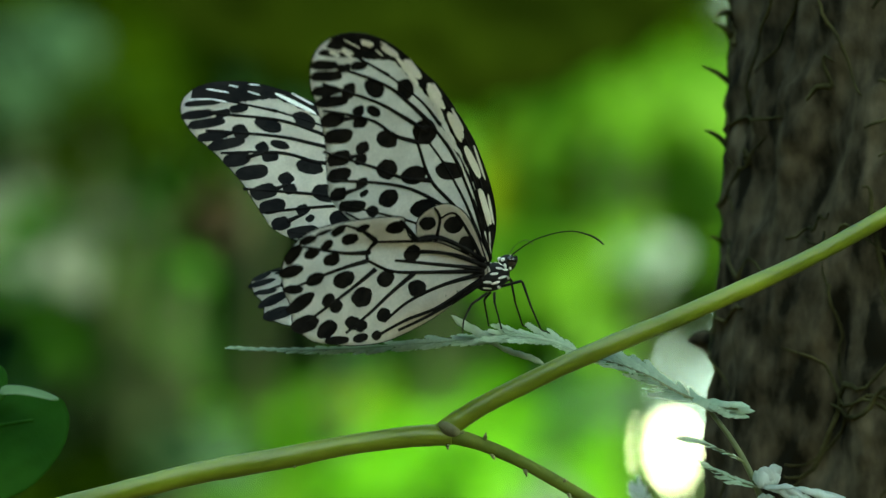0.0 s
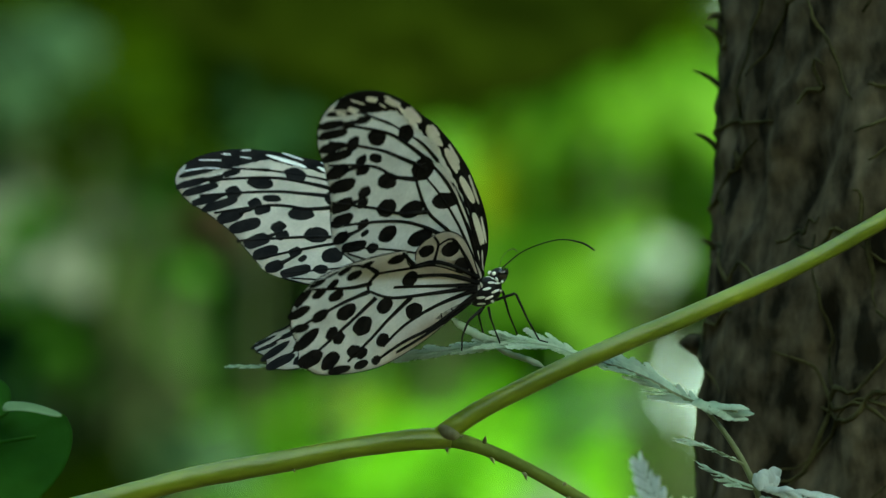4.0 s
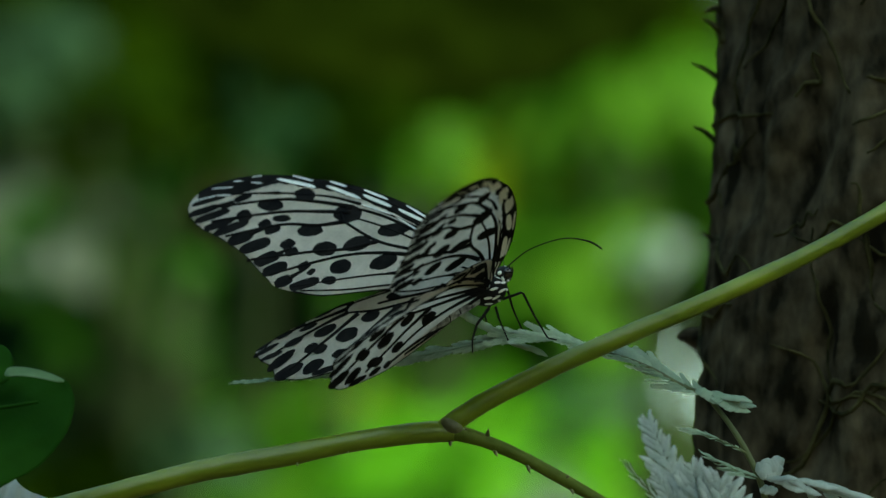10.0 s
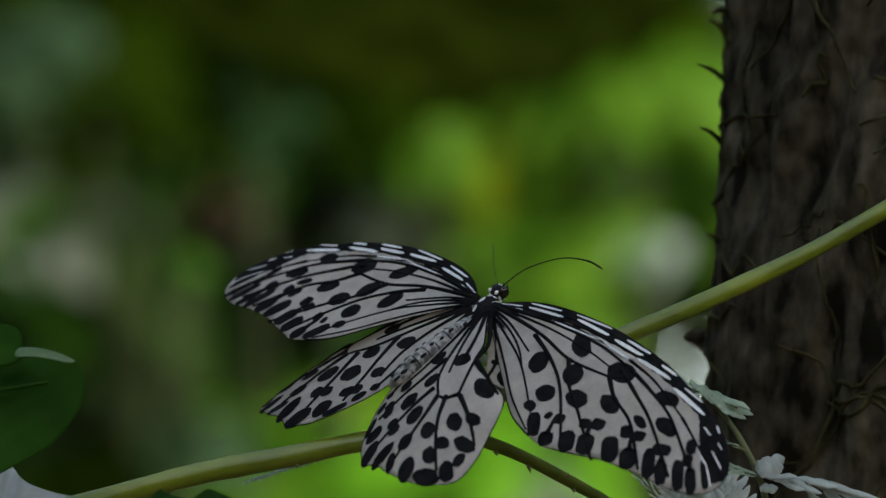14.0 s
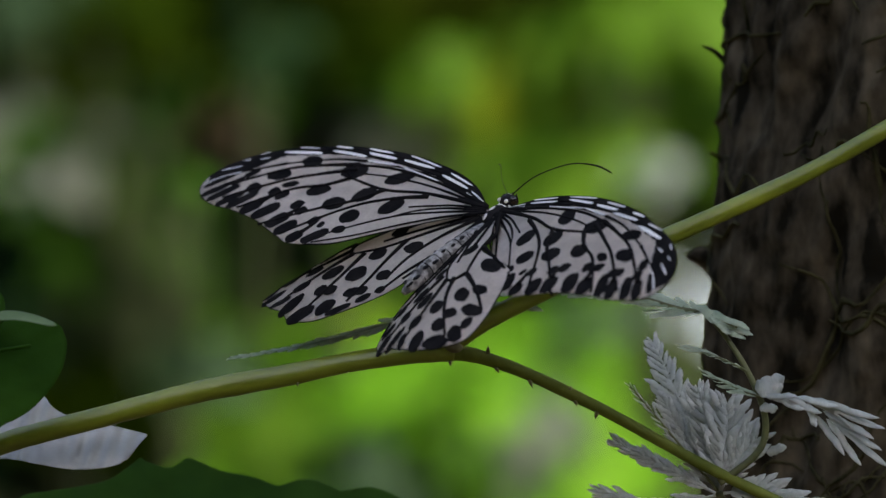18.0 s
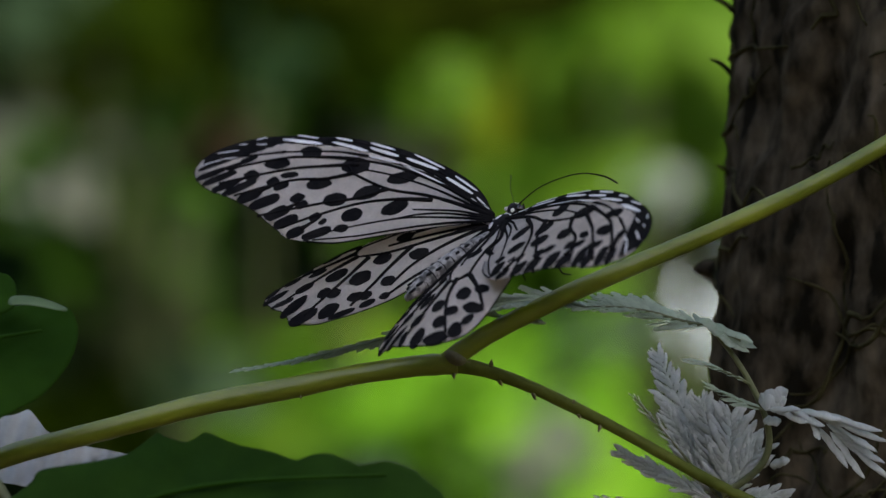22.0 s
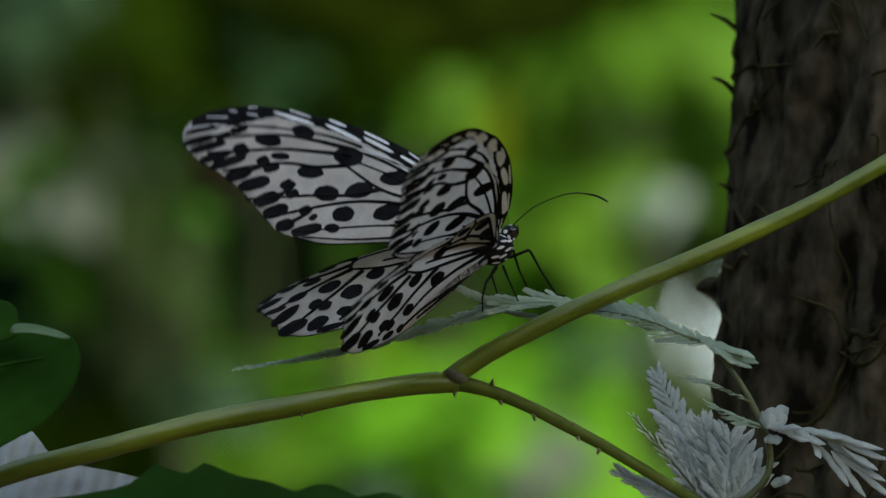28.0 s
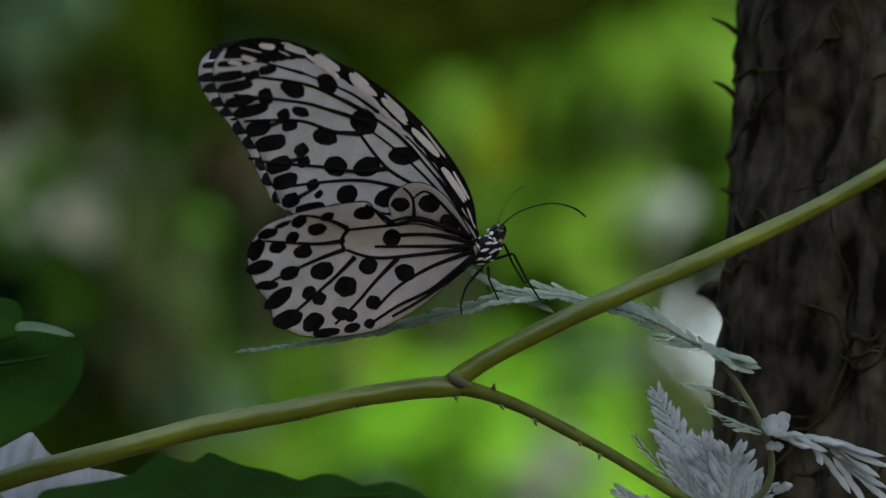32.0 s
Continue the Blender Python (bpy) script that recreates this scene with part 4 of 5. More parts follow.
FORE_BARS = [((-20.2, 61.1), (-14.8, 57.3), 0.7), ((-22.3, 59.4), (-17.4, 56.3), 0.98), ((-22.8, 57.0), (-17.0, 53.5), 1.04), ((-23.0, 53.7), (-18.2, 50.7), 1.1), ((-22.7, 50.7), (-17.0, 47.7), 1.2), ((-22.6, 46.4), (-18.4, 44.3), 1.58), ((-22.6, 42.7), (-17.5, 39.9), 1.58), ((-23.2, 37.9), (-18.8, 35.6), 1.54), ((-23.8, 34.4), (-19.5, 32.2), 1.54), ((-24.2, 30.2), (-21.3, 28.8), 1.43), ((-23.2, 27.1), (-18.4, 24.3), 1.27)]
FORE_BLOBS = [((-17.6, 55.4), (-15.0, 54.5), 0.93), ((-14.9, 54.8), (-12.0, 53.2), 0.93), ((-16.0, 51.4), (-16.7, 48.0), 1.34), ((-15.3, 45.6), (-15.7, 43.2), 1.19), ((-16.9, 42.7), (-14.3, 41.2), 1.09), ((-16.1, 37.8), (-16.5, 35.0), 1.29), ((-18.2, 34.7), (-16.0, 33.7), 1.09), ((-17.8, 30.4), (-18.2, 28.2), 1.19), ((-18.2, 27.7), (-18.0, 26.4), 0.87)]
FORE_JOINS = [[(-18.6, 51.0), (-16.3, 49.8)], [(-18.9, 44.6), (-16.0, 43.3)], [(-19.2, 35.9), (-16.8, 35.2)], [(-21.6, 29.1), (-18.2, 28.5)], [(-18.0, 56.5), (-15.0, 54.7)]]
FORE_VEINS = [[(1.0, 1.6), (-2.2, 14.5), (-5.5, 23.1), (-6.2, 32.2)], [(1.2, 1.9), (1.0, 14.8), (-0.5, 26.4), (-3.0, 34.3)], [(-3.0, 34.3), (-5.2, 34.4), (-6.2, 32.2)], [(-6.2, 32.2), (-10.0, 35.8), (-13.7, 41.5), (-21.8, 48.3)], [(-3.9, 33.2), (-8.3, 39.7), (-11.9, 44.6), (-20.8, 54.0)], [(-2.8, 34.0), (-5.9, 40.8), (-9.7, 47.4), (-18.0, 56.5)], [(-5.5, 23.1), (-10.4, 26.3), (-14.6, 30.8), (-23.4, 39.6)], [(-2.8, 13.8), (-7.1, 20.4), (-12.5, 25.9), (-23.4, 33.1)]]
FORE_FOLDS = [[(0.0, 0.6), (-5.8, 7.5), (-11.2, 12.9), (-17.0, 18.4), (-22.3, 25.0)], [(0.2, 0.9), (-4.7, 8.6), (-10.3, 16.0), (-22.5, 26.9)], [(1.4, 2.4), (2.2, 16.1), (1.3, 25.8), (-0.3, 34.8)], [(1.8, 4.0), (3.2, 19.3), (2.1, 30.6), (-0.6, 41.8)], [(0.6, 1.2), (-1.7, 7.1), (-4.5, 11.7), (-6.6, 15.0)]]
FORE_RAYS = [[(0.9, 1.8), (-0.4, 15.0), (-2.4, 25.0), (-4.2, 31.0)], [(1.3, 2.2), (1.7, 15.5), (0.6, 25.0), (-1.4, 33.5)], [(-1.4, 33.5), (-3.2, 39.0), (-5.2, 43.0), (-8.6, 49.0)], [(-0.3, 34.8), (-2.2, 41.0), (-4.6, 46.5)], [(0.4, 1.0), (-3.2, 8.2), (-6.8, 13.0), (-10.6, 16.2)], [(-8.6, 49.0), (-11.4, 53.0), (-14.6, 57.5)]]
DASHES = [((-6.5, 52.2), (-3.7, 44.1), 0.42), ((-4.3, 50.6), (-2.9, 45.9), 0.2), ((-1.1, 43.2), (-0.1, 39.3), 0.27), ((-2.3, 42.7), (-0.6, 34.4), 0.38), ((1.3, 35.9), (2.4, 30.4), 0.27), ((0.3, 35.0), (1.6, 28.1), 0.37), ((-1.5, 33.2), (0.4, 26.4), 0.24), ((2.0, 26.8), (3.2, 19.0), 0.34), ((3.6, 26.4), (4.1, 18.2), 0.22), ((2.7, 16.4), (2.5, 8.7), 0.31), ((3.9, 15.2), (3.5, 8.5), 0.22)]
APEX_DASHES = [((-15.3, 61.3), (-12.7, 57.8), 0.16), ((-11.7, 59.2), (-10.7, 57.7), 0.14), ((-8.9, 57.0), (-7.6, 55.6), 0.16), ((-10.0, 55.9), (-8.9, 53.8), 0.15), ((-19.6, 61.9), (-15.8, 58.6), 0.17), ((-15.9, 58.7), (-14.2, 56.2), 0.16), ((0.4, 25.6), (1.1, 15.5), 0.17), ((1.6, 8.0), (0.9, 2.4), 0.17), ((2.4, 7.6), (1.5, 3.0), 0.16)]
UNDER_DASHES = [((-12.3, 59.3), (-10.2, 56.9), 0.55), ((-8.8, 56.2), (-6.2, 52.2), 0.62), ((-5.2, 50.8), (-3.0, 45.2), 0.66), ((-1.9, 43.4), (-0.1, 36.6), 0.62), ((0.5, 35.6), (2.0, 28.6), 0.66), ((2.0, 27.0), (3.2, 19.4), 0.62), ((2.7, 17.2), (2.9, 8.8), 0.55), ((-16.0, 59.6), (-14.2, 57.2), 0.4), ((-18.4, 60.3), (-16.6, 58.2), 0.4)]      # broader on the under side
HIND_FRONT = [(0.3, 1.7), (0.4, 8.6), (-0.6, 14.6), (-3.0, 18.6), (-6.2, 19.6), (-9.0, 18.4), (-10.0, 15.6), (-9.6, 13.2), (-7.2, 10.6)]      # the strip along the leading edge, which stays under the forewing
HIND_EDGE = [(0.0, 1.7), (-6.6, 11.2), (-11.0, 14.6), (-12.2, 19.8), (-13.0, 24.4), (-20.3, 29.4), (-25.9, 32.2), (-30.4, 33.2), (-33.5, 31.4), (-35.7, 28.2), (-36.6, 24.4), (-36.9, 20.6), (-36.6, 17.0), (-37.5, 13.2), (-36.3, 10.0), (-34.3, 6.8), (-28.7, 2.0), (-23.2, -1.2), (-18.2, -2.4), (-13.0, -2.8), (-8.9, -2.5), (-4.4, -1.9), (-0.6, -0.8)]
FRONT_SPOTS = [(-2.0, 7.4, 2.1, 1.5, -80), (-3.2, 13.2, 2.2, 1.7, 110), (-7.6, 16.4, 1.9, 1.4, 120)]
HIND_SPOTS = [(-13.9, 21.2, 2.4, 1.7, 119), (-12.0, 12.1, 2.0, 1.7, -84), (-22.5, 24.1, 2.1, 1.4, 126), (-26.7, 21.5, 2.0, 1.4, 129), (-25.5, 15.3, 2.3, 1.8, 141), (-23.5, 9.6, 2.3, 2.0, 125), (-18.2, 10.1, 1.9, 1.6, 125), (-13.3, 4.6, 2.1, 1.6, 117), (-20.9, 3.6, 1.6, 1.3, 110)]
HIND_SUB = [(-24.5, 28.8, 1.87, 1.49, 91), (-26.9, 26.0, 1.54, 1.26, 112), (-30.1, 26.1, 1.87, 1.26, 126), (-30.6, 19.3, 1.98, 1.49, 145), (-29.6, 13.3, 1.43, 1.38, 117), (-28.6, 11.1, 1.43, 1.26, 128), (-26.8, 5.9, 1.87, 1.26, 124), (-25.5, 4.2, 1.21, 1.15, 119), (-23.5, 0.7, 1.1, 0.92, 127), (-19.9, 25.6, 1.43, 1.15, 115)]
HIND_RIM = [(-30.4, 30.9, 2.18, 1.29, 137), (-33.5, 29.0, 2.53, 1.72, -120), (-34.6, 24.9, 2.64, 1.5, 145), (-35.2, 20.4, 2.42, 0.96, 136), (-34.6, 16.6, 2.99, 1.62, -3), (-35.3, 12.0, 2.88, 1.82, 149), (-31.8, 8.1, 2.18, 1.82, -21), (-30.8, 4.8, 2.64, 0.86, 145), (-26.5, 2.2, 1.72, 0.86, 152), (-27.3, 30.6, 1.61, 0.86, 160)]
HIND_VEINS = [[(0.0, 2.6), (-6.0, 11.8), (-10.8, 14.5), (-18.0, 19.5)], [(-0.8, 0.6), (-9.2, 5.6), (-16.4, 10.6), (-20.0, 15.7)], [(-18.0, 19.5), (-19.9, 18.1), (-20.2, 15.8)], [(-10.6, 14.8), (-12.0, 19.8), (-13.0, 23.2)], [(-17.9, 19.9), (-19.9, 24.5), (-21.8, 27.6), (-23.4, 29.8)], [(-19.5, 17.8), (-23.8, 20.9), (-28.1, 25.5), (-31.5, 29.6)], [(-20.3, 16.1), (-25.2, 17.9), (-29.6, 19.2), (-34.2, 20.4)], [(-19.3, 13.3), (-24.2, 12.5), (-29.6, 12.2), (-35.0, 12.1)]]
HIND_FOLDS = [[(-0.4, 1.7), (-6.5, 8.4), (-13.0, 13.4)], [(-0.7, 1.0), (-8.0, 6.6), (-15.4, 12.6)], [(-12.9, 7.8), (-18.6, 6.7), (-23.1, 5.6), (-28.7, 4.9)], [(-0.9, 0.1), (-8.6, 2.3), (-15.7, 3.1), (-21.3, 2.2)], [(-1.0, -0.6), (-10.7, -1.3), (-17.5, 0.0), (-23.6, 0.5)], [(-1.0, -1.1), (-6.2, -1.9), (-13.5, -1.8), (-19.4, -1.0)], [(-0.2, 1.2), (-4.0, 6.1), (-8.2, 9.7), (-11.0, 11.5)]]


def flat(keys):
    return [(u, v, 0) for u, v in keys]


def mirrored(me):
    """The same mesh for the right side of the body."""
    other = me.copy()
    for v in other.vertices:
        v.co.y = -v.co.y
    other.flip_normals()
    return other


def strokes(bm, rows, camber, lift, half, seed=0, faces=(1, -1)):
    """Blunt strokes from end to end with the given half width."""
    for i, (a, b, w) in enumerate(rows):
        d = Vector((b[0] - a[0], b[1] - a[1]))
        dots(bm, [((a[0] + b[0]) / 2, (a[1] + b[1]) / 2, d.length / 2, w, math.degrees(math.atan2(d.y, d.x)))], camber, lift, half, 0.14, seed + i, 0.72, faces)
    return bm


def forewing_pieces():
    costa = spline(flat(COSTA), 6)
    edge = spline(flat(COSTA + OUTER + INNER), 6, True)
    out = [("forewing", sheet(edge, (-9.0, 30.0), FORE_G, 0.0, 0.03), WING)]
    for i, row in enumerate(FORE_SPOTS + FORE_SUB):
        out.append(("spot", dots(bmesh.new(), [row], FORE_G, 0.0, seed=i), BLACK))
    for i, row in enumerate(FORE_BARS + FORE_BLOBS):
        out.append(("spot", strokes(bmesh.new(), [row], FORE_G, 0.0, 0.075, 20 + i), BLACK))
    for line in FORE_VEINS:
        out.append(("vein", veins(bmesh.new(), [line], FORE_G, 0.0), BLACK))
    for line in FORE_FOLDS + FORE_RAYS:
        out.append(("vein", veins(bmesh.new(), [line], FORE_G, 0.0, 0.22), BLACK))
    for line in FORE_JOINS:
        out.append(("vein", veins(bmesh.new(), [line], FORE_G, 0.0, 0.36), BLACK))
    inner = spline(flat(BAND_INNER), 6)
    for i, p in enumerate(inner):
        p.x += 0.18 * math.sin(i * 1.9)
    border = band(bmesh.new(), costa, inner, FORE_G, 0.0, 0.06)
    rim = spline(flat(COSTA + OUTER), 5)
    veins(border, [[(p.x, p.y) for p in rim[::4]]], FORE_G, 0.0, 0.09)
    veins(border, [INNER], FORE_G, 0.0, 0.10)
    out.append(("border", border, BLACK))
    for i, row in enumerate(DASHES + APEX_DASHES):
        out.append(("pale_streak", strokes(bmesh.new(), [row], FORE_G, 0.0, 0.33, 90 + i), PALE))
    for i, row in enumerate(UNDER_DASHES):
        out.append(("pale_streak", strokes(bmesh.new(), [row], FORE_G, 0.0, 0.36, 120 + i, (-1,)), PALE))
    return out


def hindwing_pieces():
    edge = spline(flat(HIND_EDGE), 6, True)
    out = [("hindwing", sheet(edge, (-18.0, 12.0), HIND_G, HIND_LIFT, 0.03, 18), WING)]
    for i, row in enumerate(HIND_SPOTS + HIND_SUB + HIND_RIM):
        out.append(("spot", dots(bmesh.new(), [row], HIND_G, HIND_LIFT, 0.12, seed=50 + i), BLACK))
    for line in HIND_VEINS + HIND_FOLDS:
        out.append(("vein", veins(bmesh.new(), [line], HIND_G, HIND_LIFT), BLACK))
    out.append(("border", veins(bmesh.new(), [HIND_EDGE + HIND_EDGE[:1]], HIND_G, HIND_LIFT, 0.09), BLACK))
    return out


def front_pieces():
    edge = spline(flat(HIND_FRONT), 6, True)
    out = [("hindwing_front", sheet(edge, (-6.0, 14.4), FRONT_G, HIND_LIFT, 0.03, 8), WING)]
    for i, row in enumerate(FRONT_SPOTS):
        out.append(("spot", dots(bmesh.new(), [row], FRONT_G, HIND_LIFT, 0.12, seed=80 + i), BLACK))
    out.append(("vein", veins(bmesh.new(), [HIND_VEINS[0][:3]], FRONT_G, HIND_LIFT), BLACK))
    for line in ([(-7.0, 11.8), (-5.2, 16.0), (-5.6, 19.2)], [(-0.4, 2.6), (-0.9, 9.0), (-2.4, 15.6), (-5.2, 16.0)]):
        out.append(("vein", veins(bmesh.new(), [line], FRONT_G, HIND_LIFT, 0.26), BLACK))
    out.append(("border", veins(bmesh.new(), [HIND_FRONT[:7]], FRONT_G, HIND_LIFT, 0.09), BLACK))
    return out


def wing(label, pieces):
    """A left wing with its spots, veins and border, and its mirrored right twin."""
    meshes = [(n, mesh_of(n, bm, m)) for n, bm, m in pieces]
    twins = []
    for right in (False, True):
        root = None
        for n, me in meshes:
            ob = new(n, mirrored(me) if right else me)
            ob.parent = root or butterfly
            root = root or tagged(ob, label)
        twins.append(root)
    return twins


fore_left, fore_right = wing("translucent white forewing with black spots", forewing_pieces())
hind_left, hind_right = wing("translucent white hindwing with black spots", hindwing_pieces())
front_left, front_right = wing("leading strip of the white hindwing", front_pieces())

# body: x forward, y to its left, z up from its back
bm = ball(bmesh.new(), Vector((0.7, 0, -1.6)) * MM, (3.4 * MM, 2.0 * MM, 2.45 * MM), 28, 18)
thorax = part("thorax", bm, BODY, butterfly, "black thorax dotted with white")
for u, y, z, a, b, tilt in ((3.4, 0.9, 0.0, 0.7, 0.35, 20), (3.0, 0.0, 0.55, 0.8, 0.5, 0), (3.3, 1.3, -1.3, 0.9, 0.32, 70), (2.4, 1.7, -0.4, 0.8, 0.35, 60), (2.2, 1.8, -2.4, 1.1, 0.34, 80), (1.0, 2.0, -1.1, 0.9, 0.36, 75), (0.7, 2.0, -3.0, 1.0, 0.36, 85), (-0.6, 1.8, -2.2, 0.9, 0.36, 70), (-1.0, 1.4, -3.6, 0.9, 0.34, 60), (3.2, 0.9, -3.0, 0.8, 0.32, 60), (1.0, 0.0, 0.95, 0.9, 0.5, 0), (-1.2, 0.0, 0.6, 0.8, 0.5, 0), (1.2, 1.2, -4.2, 0.8, 0.34, 30)):
    for s in ((-1, 1) if y else (1,)):
        d = Vector(((u - 0.9) / 3.5, s * y / 2.15, (z + 1.9) / 2.9)).normalized()      # marks spread over the rounded sides
        p = Vector((0.7 + 3.4 * d.x, 2.0 * d.y, -1.6 + 2.45 * d.z))
        n = Vector((d.x / 3.4, d.y / 2.0, d.z / 2.45)).normalized()
        turn = n.to_track_quat("Z", "X").to_matrix().to_4x4() @ Matrix.Rotation(radians(tilt), 4, "Z")
        part("white_mark", ball(bmesh.new(), p * MM, (0.9 * a * MM, 0.72 * b * MM, 0.07 * MM), 12, 6, turn), PALE, thorax)
head = part("head", ball(bmesh.new(), Vector((4.3, 0, -0.3)) * MM, (1.55 * MM, 1.6 * MM, 1.5 * MM), 18, 12), BODY, butterfly, "black head with white flecks")
for s in (-1, 1):
    part("eye", ball(bmesh.new(), Vector((4.7, s * 1.15, -0.1)) * MM, (1.0 * MM, 0.7 * MM, 1.05 * MM), 14, 10), EYES, head)
    part("fleck", ball(bmesh.new(), Vector((3.4, s * 1.0, 0.75)) * MM, (0.45 * MM, 0.3 * MM, 0.35 * MM), 8, 6), PALE, head)
    part("fleck", ball(bmesh.new(), Vector((3.3, s * 1.4, -0.4)) * MM, (0.28 * MM, 0.2 * MM, 0.5 * MM), 8, 6), PALE, head)
    part("fleck", ball(bmesh.new(), Vector((5.2, s * 0.35, 0.75)) * MM, (0.25 * MM, 0.22 * MM, 0.2 * MM), 8, 6), PALE, head)
    part("fleck", ball(bmesh.new(), Vector((4.1, s * 1.25, -1.15)) * MM, (0.3 * MM, 0.25 * MM, 0.3 * MM), 8, 6), PALE, head)
    part("palp", tube(bmesh.new(), [Vector(p) * MM for p in ((5.2, s * 0.4, -0.9), (5.9, s * 0.5, -0.4), (6.2, s * 0.55, 0.4))], [0.3 * MM, 0.28 * MM, 0.1 * MM], 7), BODY, head)
    keys = [(5.0, -0.5, 0.7), (9.4, -3.6, 2.4), (14.4, -8.0, 2.4), (17.3, -11.2, 0.6), (18.2, -13.6, -1.2)] if s < 0 else [(5.0, 0.5, 0.7), (8.4, 6.0, 1.1), (12.0, 11.0, 0.4), (14.3, 15.6, -1.6)]
    pts = spline([Vector(p) * MM for p in keys], 7)
    part("antenna", tube(bmesh.new(), pts, [r * (1.0 if s < 0 else 0.5) * MM for r in taper([0.14, 0.10, 0.10, 0.12, 0.19, 0.16], len(pts))], 7), BODY, butterfly, "thin black antenna with a slender club")
pts = spline([Vector(p) * MM for p in ((-2.0, 0, -1.4), (-7.5, 0, -0.9), (-13, 0, -0.7), (-18, 0, -0.8), (-22.5, 0, -1.3))], 10)
abdomen = part("abdomen", tube(bmesh.new(), pts, [r * MM for r in taper([1.1, 1.4, 1.6, 1.65, 1.6, 1.3, 0.5], len(pts))], 18), BELLY, butterfly, "grey-white abdomen banded with black")
rnd = random.Random(77)
for i in range(8):
    f = 4 + i * 4.4
    p, q = pts[int(f)], pts[int(f) + 1]
    r = float(np.interp(f / 40, np.linspace(0, 1, 7), [1.1, 1.4, 1.6, 1.65, 1.6, 1.3, 0.5])) * MM
    part("dark_ring", tube(bmesh.new(), [p, p.lerp(q, 0.25), p.lerp(q, 0.5)], [r * 0.99, r * 1.02, r * 0.99], 18, 0.05, i), BODY, abdomen)
    for s in (-1, 1):
        a = s * rnd.uniform(0.35, 0.9)
        part("dark_patch", ball(bmesh.new(), p.lerp(q, rnd.uniform(1.2, 2.6)) + Vector((0, r * math.sin(a), r * math.cos(a))) * 0.93, (rnd.uniform(0.5, 1.0) * MM, rnd.uniform(0.3, 0.6) * MM, 0.25 * MM), 8, 6), BODY, abdomen)
for keys in (((1.6, 1.3, -3.6), (4.7, 3.8, -3.6), (4.3, 5.2, -8.1), (4.4, 6.2, -12.6), (5.6, 6.6, -13.6)), ((-0.2, 1.4, -4.2), (-1.3, 3.5, -5.4), (-1.9, 4.4, -10.2)), ((-1.4, 1.2, -3.8), (-5.4, 3.5, -4.2), (-7.8, 4.3, -6.0), (-8.9, 4.3, -8.2))):
    for s in ((-1, 1) if keys[0][0] > -1 else (-1,)):
        ends = [Vector((u, s * y * (1 if s < 0 else 0.7), z)) * MM for u, y, z in keys]
        pts = [ends[0]]
        for a, b in zip(ends, ends[1:]):
            pts += [a.lerp(b, 0.06), a.lerp(b, 0.5), a.lerp(b, 0.94)]
        pts.append(ends[-1])
        part("leg", tube(bmesh.new(), pts, [r * MM for r in taper([0.30, 0.24, 0.15, 0.11], len(pts))], 7), BODY, butterfly, "thin jointed black leg")


def flap(side, opened, swept, hinge=0.6):
    """The pose of a wing on the body: side 1 left, -1 right; opened 0 closed over the back, 90 spread flat."""
    return pose(0, side * hinge * MM, 0, side * (90 - opened)) @ pose(0, 0, 0, 0, 0, side * swept)


low_leaf_home = low_leaf.location.copy()
side_leaf_home = side_leaf.location.copy()
gap_leaf_home = gap_leaf.location.copy()
pale_leaf_home = pale_leaf.location.copy()
spray_home = spray.location.copy()


def turned(centre, degrees):
    """A turn in the picture's plane about a point."""
    return Matrix.Translation(centre) @ pose(0, 0, 0, 0, degrees, 0) @ Matrix.Translation(-centre)


